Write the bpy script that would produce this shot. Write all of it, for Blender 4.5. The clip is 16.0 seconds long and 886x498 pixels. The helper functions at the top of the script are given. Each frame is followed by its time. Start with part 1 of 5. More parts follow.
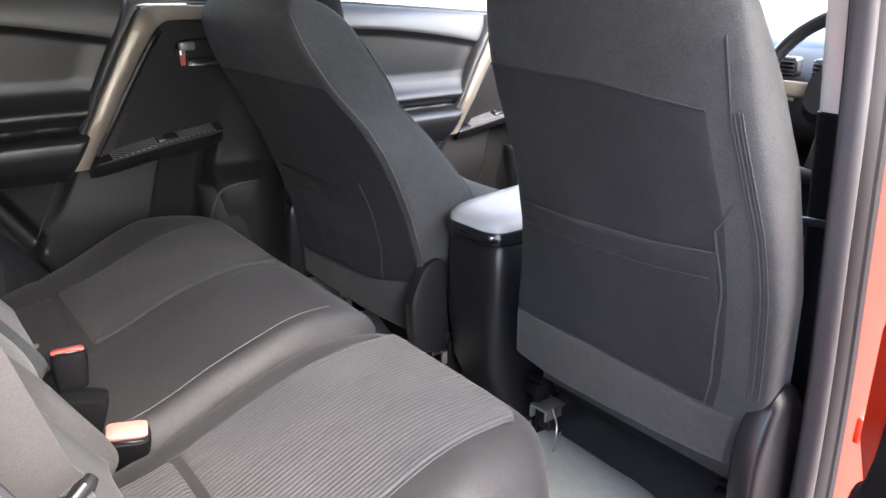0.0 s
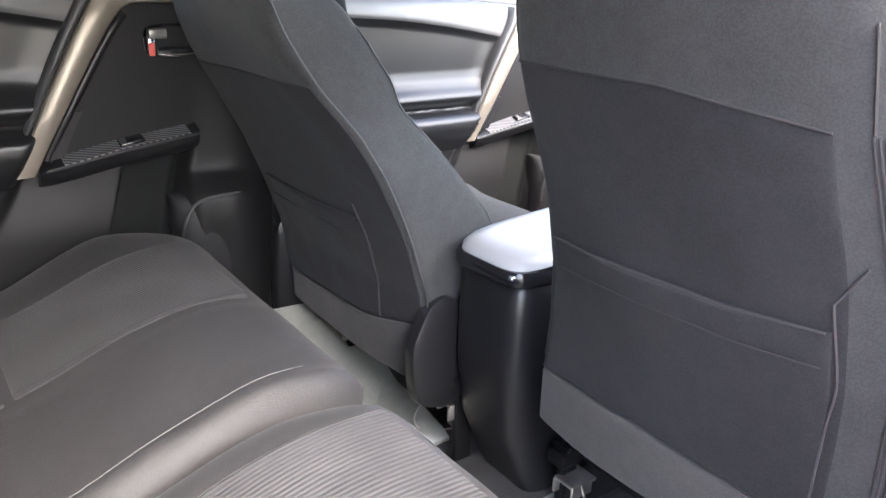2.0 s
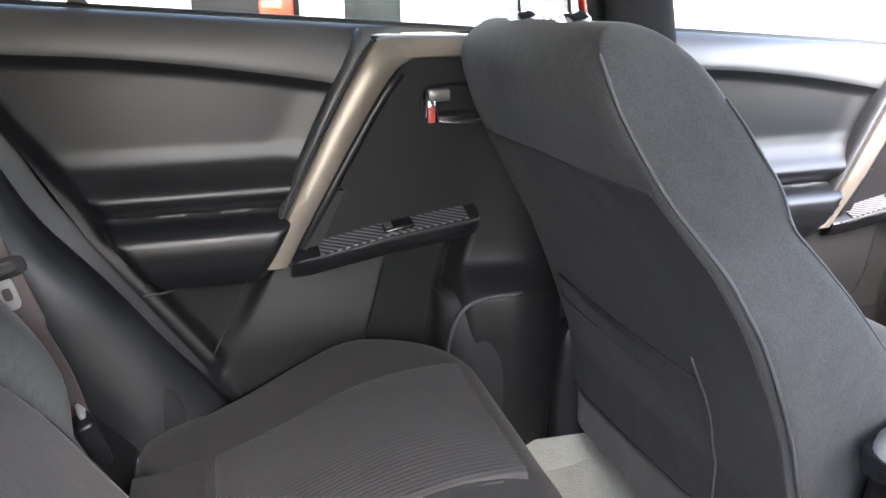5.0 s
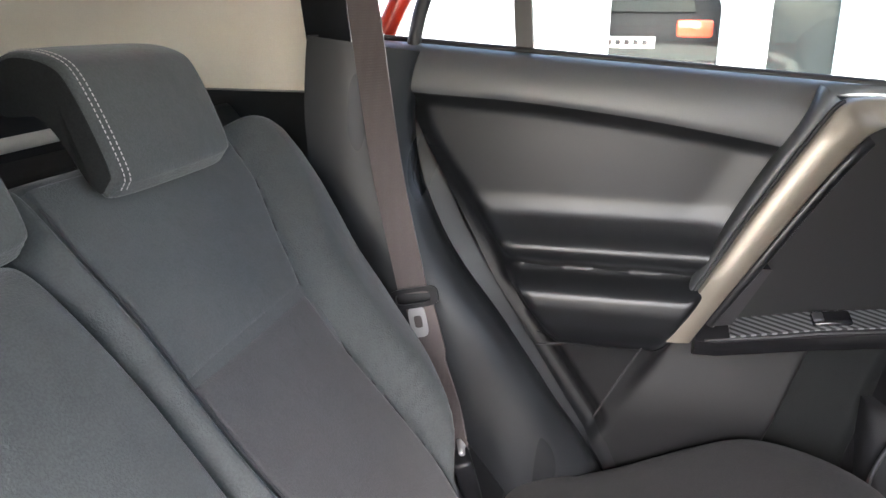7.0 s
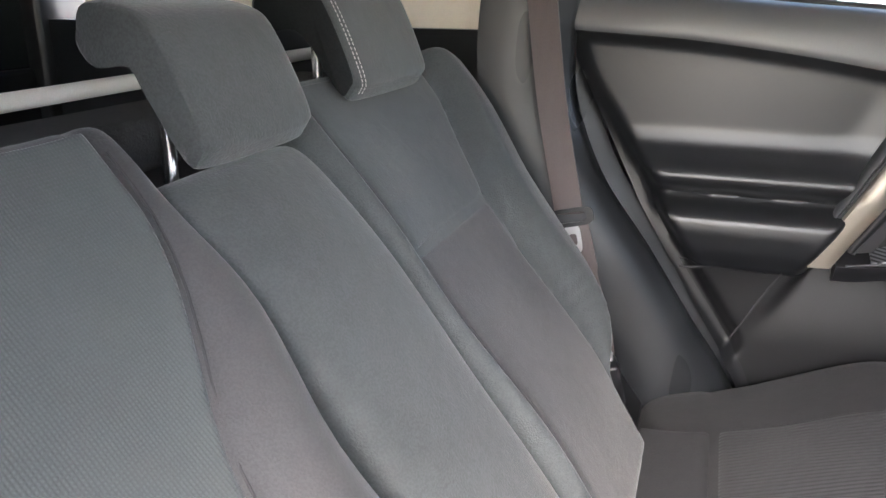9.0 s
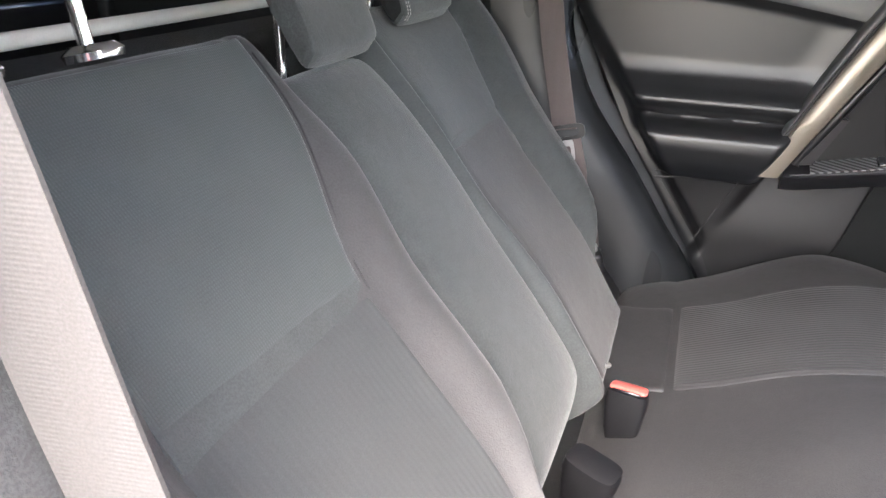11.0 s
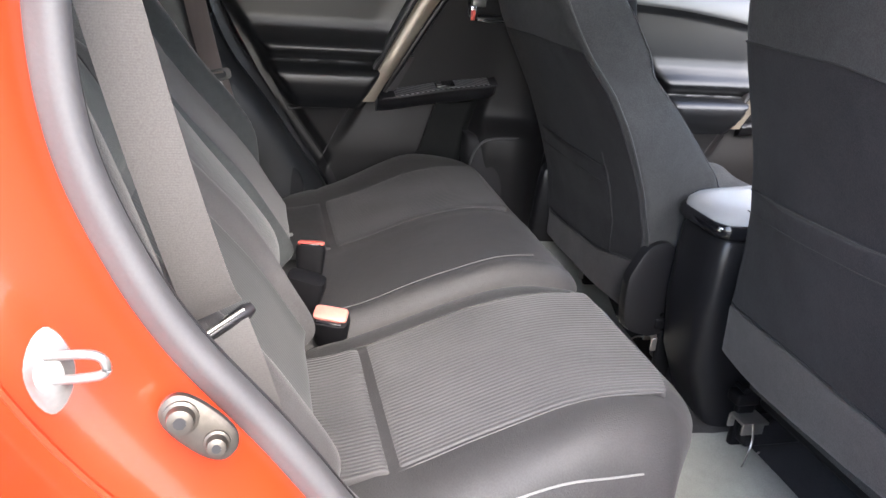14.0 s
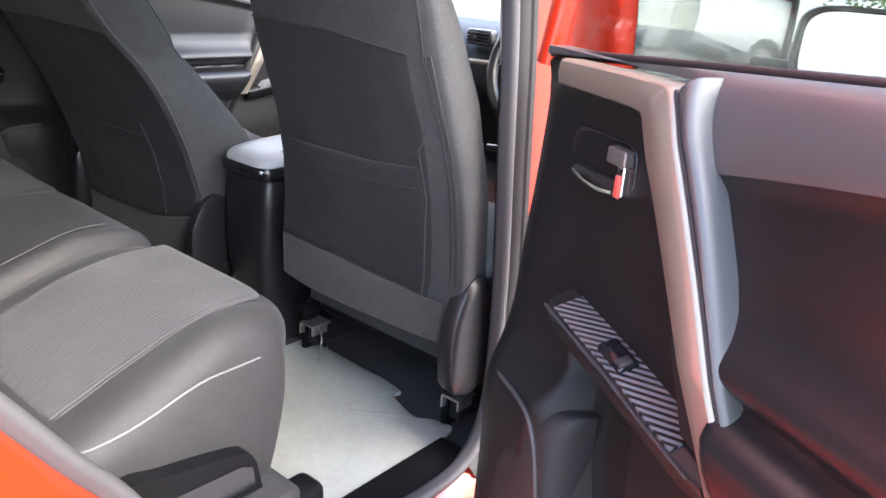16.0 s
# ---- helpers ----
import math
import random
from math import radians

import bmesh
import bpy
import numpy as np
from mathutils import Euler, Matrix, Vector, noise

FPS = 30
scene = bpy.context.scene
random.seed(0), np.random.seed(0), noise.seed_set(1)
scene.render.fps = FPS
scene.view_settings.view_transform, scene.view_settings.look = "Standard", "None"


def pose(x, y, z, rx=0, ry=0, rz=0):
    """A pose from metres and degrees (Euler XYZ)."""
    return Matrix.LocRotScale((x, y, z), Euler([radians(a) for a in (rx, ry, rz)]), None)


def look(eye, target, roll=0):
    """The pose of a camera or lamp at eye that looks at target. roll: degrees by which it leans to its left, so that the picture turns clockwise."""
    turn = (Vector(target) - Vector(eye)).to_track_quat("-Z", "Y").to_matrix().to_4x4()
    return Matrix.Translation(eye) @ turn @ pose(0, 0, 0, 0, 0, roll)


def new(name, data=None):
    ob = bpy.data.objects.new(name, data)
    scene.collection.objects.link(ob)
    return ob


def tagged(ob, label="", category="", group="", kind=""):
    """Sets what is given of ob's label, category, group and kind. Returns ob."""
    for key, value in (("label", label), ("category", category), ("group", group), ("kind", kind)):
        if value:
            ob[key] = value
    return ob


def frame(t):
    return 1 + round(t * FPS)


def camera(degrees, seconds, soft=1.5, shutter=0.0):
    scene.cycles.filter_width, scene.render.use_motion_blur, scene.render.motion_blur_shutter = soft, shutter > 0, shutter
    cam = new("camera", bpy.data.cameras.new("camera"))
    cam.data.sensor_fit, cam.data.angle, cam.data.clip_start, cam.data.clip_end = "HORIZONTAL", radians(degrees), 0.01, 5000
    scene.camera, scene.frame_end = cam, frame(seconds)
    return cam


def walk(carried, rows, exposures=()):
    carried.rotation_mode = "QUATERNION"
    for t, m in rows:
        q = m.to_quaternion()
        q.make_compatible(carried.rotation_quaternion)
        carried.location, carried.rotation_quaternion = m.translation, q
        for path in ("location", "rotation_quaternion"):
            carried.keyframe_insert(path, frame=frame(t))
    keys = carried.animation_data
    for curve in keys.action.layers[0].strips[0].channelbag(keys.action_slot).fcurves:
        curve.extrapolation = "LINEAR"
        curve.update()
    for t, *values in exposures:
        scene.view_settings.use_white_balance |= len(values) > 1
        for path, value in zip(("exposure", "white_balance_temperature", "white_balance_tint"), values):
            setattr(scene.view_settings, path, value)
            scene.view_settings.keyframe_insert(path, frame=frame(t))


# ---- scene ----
cam = camera(60.0, 16.0)
PATH = [
    (0, (1.197, -0.7, 0.974), (-0.297, 0.449, 0.305), 0.2),
    (0.5, (1.18, -0.688, 0.97), (-0.314, 0.463, 0.304), 0.4),
    (1, (1.126, -0.627, 0.953), (-0.372, 0.518, 0.287), 0.6),
    (1.5, (1.052, -0.555, 0.939), (-0.457, 0.575, 0.269), 0.9),
    (2, (0.962, -0.508, 0.938), (-0.555, 0.608, 0.266), 1.3),
    (2.5, (0.899, -0.472, 0.931), (-0.631, 0.622, 0.25), 1.2),
    (3, (0.809, -0.42, 0.93), (-0.776, 0.597, 0.255), 0.7),
    (3.5, (0.71, -0.355, 0.936), (-1.007, 0.436, 0.284), -1.1),
    (3.7, (0.677, -0.339, 0.944), (-1.08, 0.368, 0.299), -0.9),
    (5.8, (0.394, -0.396, 0.969), (-1.521, -0.139, 0.451), -0.9),
    (6, (0.364, -0.363, 0.997), (-1.555, -0.331, 0.432), -1.4),
    (6.5, (0.389, -0.408, 1.012), (-1.527, -0.581, 0.467), 0.5),
    (7, (0.41, -0.424, 1.003), (-1.462, -0.83, 0.427), 0.5),
    (7.5, (0.43, -0.44, 0.996), (-1.422, -0.902, 0.401), 0.6),
    (8, (0.462, -0.476, 0.984), (-1.374, -0.981, 0.372), 0.9),
    (8.5, (0.498, -0.518, 0.971), (-1.321, -1.057, 0.339), 1.0),
    (8.7, (0.532, -0.512, 0.953), (-1.279, -1.098, 0.338), 0.8),
    (10.8, (0.812, -0.469, 0.973), (-0.92, -1.111, 0.205), 1.1),
    (11, (0.849, -0.468, 0.965), (-0.913, -1.024, 0.198), 1.9),
    (11.5, (0.925, -0.492, 0.952), (-0.889, -0.818, 0.175), 3.7),
    (12, (0.988, -0.504, 0.929), (-0.849, -0.631, 0.148), 4.9),
    (12.5, (1.057, -0.509, 0.919), (-0.788, -0.513, 0.146), 4.7),
    (13, (1.154, -0.535, 0.914), (-0.692, -0.364, 0.164), 5.6),
    (13.5, (1.245, -0.563, 0.927), (-0.588, -0.261, 0.185), 4.8),
    (14, (1.319, -0.601, 0.935), (-0.483, -0.124, 0.21), 4.8),
    (14.5, (1.373, -0.65, 0.956), (-0.346, 0.086, 0.245), 4.5),
    (15, (1.421, -0.71, 0.954), (-0.148, 0.32, 0.263), 4.8),
    (15.5, (1.457, -0.741, 0.954), (0.092, 0.546, 0.261), 4.4),
    (16, (1.501, -0.804, 0.949), (0.332, 0.67, 0.27), 5.0),
]
EXPOSURES = [(t, e, k, 12) for t, e, k in ((0, 3.75, 6450), (2, 4.25, 6450), (3.5, 4.38, 6400), (6, 4.4, 6350), (6.5, 4.7, 6350), (7, 4.8, 6400), (9, 4.8, 6450), (11, 4.75, 6450), (12.5, 4.22, 6300), (14, 3.62, 6400), (16, 3.55, 6400))]
walk(cam, [(t, look(a, b, r)) for t, a, b, r in PATH], EXPOSURES)
# ---------------------------------------------------------------- world, sun
world = bpy.data.worlds.new("world")
scene.world = world
world.use_nodes = True
wnodes = world.node_tree
sky = wnodes.nodes.new("ShaderNodeTexSky")
sky.sky_type, sky.sun_disc = "NISHITA", False
sky.sun_elevation, sky.sun_rotation = radians(45), radians(84)
sky.dust_density = 3.0
wnodes.links.new(sky.outputs[0], wnodes.nodes["Background"].inputs[0])
wnodes.nodes["Background"].inputs[1].default_value = 0.15
sun_data = bpy.data.lights.new("sun", "SUN")
sun_data.energy, sun_data.angle, sun_data.color = 0.74, radians(58), (1.0, 0.97, 0.93)
new("sun", sun_data).matrix_world = look((4.7, 0.5, 4.7), (0, 0, 0))


# the windscreen's daylight
screen = bpy.data.lights.new("windscreen_sky", "AREA")
screen.shape, screen.size, screen.size_y, screen.energy, screen.color = "RECTANGLE", 1.25, 0.55, 0.5, (0.96, 0.98, 1.0)
new("windscreen_sky", screen).matrix_world = look((0.0, 1.32, 1.08), (0.0, -0.6, 0.72))


# ---------------------------------------------------------------- materials
def shader(name, rough=0.6, metal=0.0, coat=0.0):
    m = bpy.data.materials.new(name)
    m.use_nodes = True
    t = m.node_tree
    b = t.nodes["Principled BSDF"]
    b.inputs["Roughness"].default_value, b.inputs["Metallic"].default_value = rough, metal
    b.inputs["Coat Weight"].default_value, b.inputs["Coat Roughness"].default_value = coat, 0.08
    return m, t, b


def coords(t):
    return t.nodes.new("ShaderNodeTexCoord").outputs["Object"]


def noise_fac(t, scale, detail=4.0, vec=None):
    n = t.nodes.new("ShaderNodeTexNoise")
    n.inputs["Scale"].default_value, n.inputs["Detail"].default_value = scale, detail
    t.links.new(vec or coords(t), n.inputs["Vector"])
    return n.outputs["Fac"]


def ramp(t, fac, a, b, lo=0.35, hi=0.65):
    r = t.nodes.new("ShaderNodeValToRGB")
    r.color_ramp.elements[0].position, r.color_ramp.elements[1].position = lo, hi
    r.color_ramp.elements[0].color, r.color_ramp.elements[1].color = (*a, 1), (*b, 1)
    t.links.new(fac, r.inputs[0])
    return r.outputs[0]


def maths(t, op, a, b=None):
    n = t.nodes.new("ShaderNodeMath")
    n.operation = op
    for i, v in enumerate((a, b)):
        if v is None:
            continue
        if isinstance(v, (int, float)):
            n.inputs[i].default_value = v
        else:
            t.links.new(v, n.inputs[i])
    return n.outputs[0]


def blend(t, fac, a, b, mode="MIX"):
    n = t.nodes.new("ShaderNodeMix")
    n.data_type, n.blend_type = "RGBA", mode
    for i, v in ((0, fac), (6, a), (7, b)):
        if isinstance(v, (int, float)):
            n.inputs[i].default_value = v
        elif isinstance(v, tuple):
            n.inputs[i].default_value = (*v, 1)
        else:
            t.links.new(v, n.inputs[i])
    return n.outputs[2]


def bumped(t, b, height, distance, strength=1.0):
    n = t.nodes.new("ShaderNodeBump")
    n.inputs["Strength"].default_value, n.inputs["Distance"].default_value = strength, distance
    t.links.new(height, n.inputs["Height"])
    t.links.new(n.outputs[0], b.inputs["Normal"])


def surface(name, dark, light, rough, grain=400.0, depth=0.0006, stain=6.0, metal=0.0, coat=0.0, strength=0.5, sheen=0.0, spec=0.5):
    """Two-scale colour and a fine grain in the relief and the gloss."""
    m, t, b = shader(name, rough, metal, coat)
    big, fine = noise_fac(t, stain, 5), noise_fac(t, grain, 3)
    mid = noise_fac(t, (stain * grain) ** 0.5, 4)
    soft = 0.35 if rough > 0.6 else 0.0
    colour = blend(t, 0.5, ramp(t, big, dark, light, soft, 1 - soft), ramp(t, fine, dark, light, soft and 0.4, 0.6 if soft else 1.0))
    if rough > 0.6:
        colour = blend(t, 0.3, colour, ramp(t, mid, dark, light, 0.2, 0.8))
    t.links.new(colour, b.inputs["Base Color"])
    b.inputs["Specular IOR Level"].default_value = spec
    if depth:
        bumped(t, b, maths(t, "ADD", fine, maths(t, "MULTIPLY", mid, 1.2 if rough > 0.6 else 0.0)), depth, strength)
    wear = 0.25 if rough > 0.4 else 0.05
    r = maths(t, "ADD", maths(t, "MULTIPLY", big, wear), rough - wear / 2)
    t.links.new(r, b.inputs["Roughness"])
    b.inputs["Sheen Weight"].default_value = sheen
    b.inputs["Sheen Roughness"].default_value = 0.4
    return m


def woven(name, dark, light, pitch, axis=0, depth=0.0012, lines=0.6, rough=0.85, sheen=0.1, cross=0.0):
    """Cloth with ribs along one direction, with fuzz and wear."""
    m, t, b = shader(name, rough)
    co = coords(t)
    sep = t.nodes.new("ShaderNodeSeparateXYZ")
    t.links.new(co, sep.inputs[0])
    wave = maths(t, "SINE", maths(t, "MULTIPLY", sep.outputs[axis], 2 * math.pi / pitch))
    wave = maths(t, "ADD", maths(t, "MULTIPLY", wave, 0.5), 0.5)
    if cross:
        w2 = maths(t, "SINE", maths(t, "MULTIPLY", sep.outputs[1 - axis if axis < 2 else 0], 2 * math.pi / cross))
        wave = maths(t, "MULTIPLY", wave, maths(t, "ADD", maths(t, "MULTIPLY", w2, 0.3), 0.7))
    big, fine = noise_fac(t, 7, 5), noise_fac(t, 700, 2)
    band = ramp(t, wave, dark, light, 0.25, 0.85)
    base = ramp(t, fine, dark, light, 0.3, 0.75)
    colour = blend(t, lines, base, band)
    colour = blend(t, 0.35, colour, ramp(t, big, dark, light, 0.3, 0.75))
    t.links.new(colour, b.inputs["Base Color"])
    bumped(t, b, maths(t, "ADD", wave, maths(t, "MULTIPLY", fine, 0.25)), depth, 0.8)
    b.inputs["Sheen Weight"].default_value, b.inputs["Sheen Roughness"].default_value = sheen, 0.35
    return m


def plain(name, colour, rough=0.4, metal=0.0, coat=0.0, emit=0.0):
    m, t, b = shader(name, rough, metal, coat)
    b.inputs["Base Color"].default_value = (*colour, 1)
    if emit:
        b.inputs["Emission Color"].default_value = (*colour, 1)
        b.inputs["Emission Strength"].default_value = emit
    return m


def dusty_sheen(name):
    """Black plastic, wiped unevenly: dull dust and painted-in pale reflections streak a satin face."""
    m, t, b = shader(name, 0.3)
    move = t.nodes.new("ShaderNodeMapping")
    move.inputs["Scale"].default_value = (1.0, 2.6, 0.8)
    t.links.new(coords(t), move.inputs["Vector"])
    streak, fine = noise_fac(t, 7, 0.6, move.outputs[0]), noise_fac(t, 700, 2)
    smear = ramp(t, streak, (0.0, 0.0, 0.0), (1.0, 1.0, 1.0), 0.25, 0.95)
    t.links.new(blend(t, smear, (0.008, 0.0087, 0.010), (0.017, 0.0187, 0.021)), b.inputs["Base Color"])
    t.links.new(maths(t, "ADD", maths(t, "MULTIPLY", smear, 0.28), 0.24), b.inputs["Roughness"])
    b.inputs["Specular IOR Level"].default_value = 0.3
    bumped(t, b, fine, 0.0002, 0.4)
    return m


FABRIC = surface("dark_fabric", (0.029, 0.032, 0.0318), (0.058, 0.063, 0.0625), 0.85, 460, 0.0013, 5, sheen=0.2, spec=0.3)
BOLSTER = surface("bolster_cloth", (0.028, 0.0276, 0.028), (0.053, 0.0517, 0.053), 0.7, 520, 0.0007, 5, sheen=0.15, spec=0.3)
SEATBACK = surface("rear_seat_cloth", (0.029, 0.0325, 0.0325), (0.058, 0.063, 0.063), 0.8, 480, 0.0013, 5, sheen=0.2, spec=0.3)
LOWBACK = surface("worn_seat_cloth", (0.029, 0.0285, 0.029), (0.052, 0.0505, 0.051), 0.8, 480, 0.0013, 5, sheen=0.2, spec=0.3)
KNIT = woven("knit_fabric", (0.031, 0.036, 0.0355), (0.06, 0.068, 0.067), 0.003, 0, 0.0003, 0.4, cross=0.003, sheen=0.2)
SIDECLOTH = surface("side_and_shade_cloth", (0.007, 0.0075, 0.0075), (0.014, 0.015, 0.015), 0.85, 520, 0.0006, 6, spec=0.12)
SEATCLOTH = surface("front_seat_fabric", (0.021, 0.0215, 0.0222), (0.053, 0.0545, 0.0555), 0.85, 430, 0.0014, 5, sheen=0.08, spec=0.3)
BACKCLOTH = surface("seatback_fabric", (0.010, 0.010, 0.0115), (0.027, 0.027, 0.030), 0.8, 430, 0.0013, 4, sheen=0.06, spec=0.25)
FLAPCLOTH = surface("seat_flap_cloth", (0.038, 0.037, 0.037), (0.072, 0.069, 0.067), 0.9, 420, 0.0008, 6, sheen=0.15, spec=0.2)
RIBBED = woven("ribbed_fabric", (0.013, 0.013, 0.0145), (0.076, 0.075, 0.077), 0.0078, 0, 0.0013, 0.6)
RIBSOFT = woven("soft_ribbed_fabric", (0.022, 0.0245, 0.025), (0.045, 0.048, 0.049), 0.0088, 0, 0.0002, 0.14)
# the RIBBED cloth again, darkened for the shade on the far cushion
RIBDARK = woven("shaded_ribbed_fabric", (0.015, 0.015, 0.0162), (0.037, 0.0365, 0.038), 0.0078, 0, 0.0008, 0.45)
LEATHER = surface("soft_leatherette", (0.0135, 0.0135, 0.0143), (0.031, 0.0305, 0.0315), 0.66, 460, 0.001, 6, sheen=0.06)
PAD = surface("grained_plastic", (0.0064, 0.0068, 0.0078), (0.0115, 0.0122, 0.0136), 0.34, 420, 0.0001, 8, spec=0.38)
# door plastic with the sky's sheen put into a lighter base colour
BROW = surface("sky_sheen_plastic", (0.046, 0.0475, 0.0495), (0.066, 0.068, 0.0705), 0.45, 420, 0.00015, 8, spec=0.7)
PANEL = surface("grained_door_panel", (0.0072, 0.0072, 0.0078), (0.013, 0.013, 0.0138), 0.48, 420, 0.0003, 8, spec=0.2)
SATIN = surface("satin_plastic", (0.008, 0.008, 0.0095), (0.015, 0.015, 0.0165), 0.33, 600, 0.0001, 8, spec=0.35)
HARD = surface("hard_plastic", (0.005, 0.005, 0.006), (0.010, 0.010, 0.011), 0.5, 420, 0.0003, 8, spec=0.06)
LIDMAT = surface("lid_leatherette", (0.38, 0.385, 0.392), (0.46, 0.465, 0.473), 0.32, 600, 0.0002, 9)
TRIMBLACK = dusty_sheen("glossy_pillar_plastic")
GLOSS = plain("gloss_black", (0.012, 0.012, 0.014), 0.18)
SPEAKER = surface("matt_door_plastic", (0.011, 0.011, 0.012), (0.02, 0.02, 0.0215), 0.6, 900, 0.0006, 8, spec=0.3)
RUBBER = surface("rubber_seal", (0.007, 0.007, 0.008), (0.013, 0.013, 0.014), 0.55, 300, 0.0005, 20)
SEAL = surface("grey_seal", (0.036, 0.036, 0.038), (0.066, 0.066, 0.069), 0.6, 300, 0.0004, 14)
CHAMPAGNE = surface("champagne_trim", (0.205, 0.18, 0.148), (0.25, 0.22, 0.182), 0.36, 1500, 0.0001, 6, metal=0.45)
BRIGHT = plain("bright_plated_steel", (0.5, 0.5, 0.5), 0.3, 0.5)
CHROME = plain("chrome", (0.85, 0.85, 0.86), 0.2, 1.0)
STEELDARK = surface("dull_steel", (0.04, 0.036, 0.032), (0.1, 0.09, 0.078), 0.42, 200, 0.0004, 40, metal=0.8)
STEEL = surface("worn_steel", (0.32, 0.31, 0.29), (0.55, 0.53, 0.5), 0.35, 200, 0.0004, 40, metal=0.9)
ZINC = surface("worn_pale_zinc", (0.11, 0.11, 0.105), (0.26, 0.255, 0.245), 0.35, 160, 0.0006, 50, metal=0.6)
CARPET = surface("carpet", (0.018, 0.018, 0.019), (0.045, 0.044, 0.045), 0.95, 500, 0.003, 12, strength=0.9)
MATGREY = surface("grey_floor_mat", (0.235, 0.243, 0.217), (0.365, 0.375, 0.34), 0.85, 420, 0.0015, 5, strength=0.7)
RED = surface("red_paint", (0.42, 0.02, 0.005), (0.48, 0.026, 0.006), 0.3, 900, 0.0, 3, coat=1.0, spec=0.4)
BUTTON = surface("red_button", (0.62, 0.09, 0.07), (0.72, 0.14, 0.11), 0.35, 300, 0.0, 30)
FADED = surface("faded_red_plastic", (0.5, 0.15, 0.12), (0.58, 0.22, 0.18), 0.35, 300, 0.0, 40)
# one webbing in two colours, each set for its side's light
BELT = woven("belt_webbing", (0.029, 0.0277, 0.0272), (0.060, 0.0573, 0.0555), 0.0024, 2, 0.00012, 0.05, 0.65, 0.1, 0.0045)
BELTFAR = woven("far_side_webbing", (0.085, 0.07, 0.068), (0.13, 0.108, 0.105), 0.0021, 2, 0.0003, 0.25, 0.6, 0.1, 0.0045)
BEIGE = surface("beige_trim", (0.64, 0.595, 0.51), (0.72, 0.675, 0.58), 0.7, 500, 0.0004, 4)
PALE = surface("pale_pillar_trim", (0.6, 0.58, 0.54), (0.68, 0.66, 0.62), 0.65, 500, 0.0004, 4)
THREAD = plain("pale_thread", (0.45, 0.42, 0.41), 0.7)
SEAM = plain("dark_seam", (0.02, 0.02, 0.021), 0.8)
WELT = surface("pale_welt", (0.09, 0.09, 0.09), (0.2, 0.2, 0.2), 0.5, 500, 0.0005, 60)
PIPING = plain("grey_piping", (0.036, 0.036, 0.038), 0.6)
WHITEPAINT = surface("white_wall_paint", (0.74, 0.74, 0.72), (0.82, 0.82, 0.8), 0.8, 60, 0.001, 0.7)
CONCRETE = surface("concrete", (0.2, 0.197, 0.19), (0.3, 0.295, 0.285), 0.85, 40, 0.003, 0.5)
SILVER = surface("black_car_paint", (0.008, 0.008, 0.009), (0.014, 0.014, 0.015), 0.6, 300, 0.0, 2, spec=0.12)
DARKGLASS = surface("dark_glass", (0.02, 0.023, 0.023), (0.03, 0.034, 0.034), 0.15, 30, 0.0, 3, spec=0.2)
TAIL = plain("tail_lamp_red", (0.75, 0.09, 0.04), 0.2, coat=1.0)
LEAF = surface("leaves", (0.04, 0.09, 0.025), (0.1, 0.17, 0.05), 0.6, 30, 0.0, 3)
WOOD = surface("bark", (0.1, 0.07, 0.05), (0.2, 0.15, 0.1), 0.9, 60, 0.004, 8)


def carbon():
    """Black and grey weave in diagonal stripes."""
    m, t, b = shader("carbon_weave", 0.3, 0.0, 0.6)
    sep = t.nodes.new("ShaderNodeSeparateXYZ")
    t.links.new(coords(t), sep.inputs[0])
    d = maths(t, "ADD", maths(t, "MULTIPLY", sep.outputs[1], 1.0), maths(t, "MULTIPLY", sep.outputs[0], -1.32))
    wave = maths(t, "ADD", maths(t, "MULTIPLY", maths(t, "SINE", maths(t, "MULTIPLY", d, 2 * math.pi / 0.0138)), 0.5), 0.5)
    t.links.new(ramp(t, wave, (0.006, 0.006, 0.007), (0.17, 0.17, 0.178), 0.35, 0.65), b.inputs["Base Color"])
    bumped(t, b, wave, 0.0004, 0.5)
    return m


def pane():
    m = bpy.data.materials.new("clear_glass")
    m.use_nodes = True
    t = m.node_tree
    t.nodes.clear()
    out, mix = t.nodes.new("ShaderNodeOutputMaterial"), t.nodes.new("ShaderNodeMixShader")
    tr, gl = t.nodes.new("ShaderNodeBsdfTransparent"), t.nodes.new("ShaderNodeBsdfGlossy")
    gl.inputs["Roughness"].default_value = 0.03
    tr.inputs[0].default_value = (0.6, 0.63, 0.61, 1)
    lw = t.nodes.new("ShaderNodeLayerWeight")
    t.links.new(maths(t, "ADD", maths(t, "POWER", lw.outputs["Facing"], 3.0), 0.03), mix.inputs[0])
    t.links.new(tr.outputs[0], mix.inputs[1])
    t.links.new(gl.outputs[0], mix.inputs[2])
    t.links.new(mix.outputs[0], out.inputs[0])
    return m


CARBON, GLASS = carbon(), pane()


# ---------------------------------------------------------------- mesh helpers
def part(name, bm, material, parent=None, label="", smooth=True, angle=50):
    bmesh.ops.recalc_face_normals(bm, faces=bm.faces[:])
    me = bpy.data.meshes.new(name)
    bm.to_mesh(me)
    bm.free()
    me.materials.append(material)
    if smooth:
        me.polygons.foreach_set("use_smooth", [True] * len(me.polygons))
        me.set_sharp_from_angle(angle=radians(angle))
    ob = new(name, me)
    if parent is not None:
        ob.parent = parent
    return tagged(ob, label)


def thing(name, label, category, group="", kind=""):
    return tagged(new(name), label, category, group, kind)


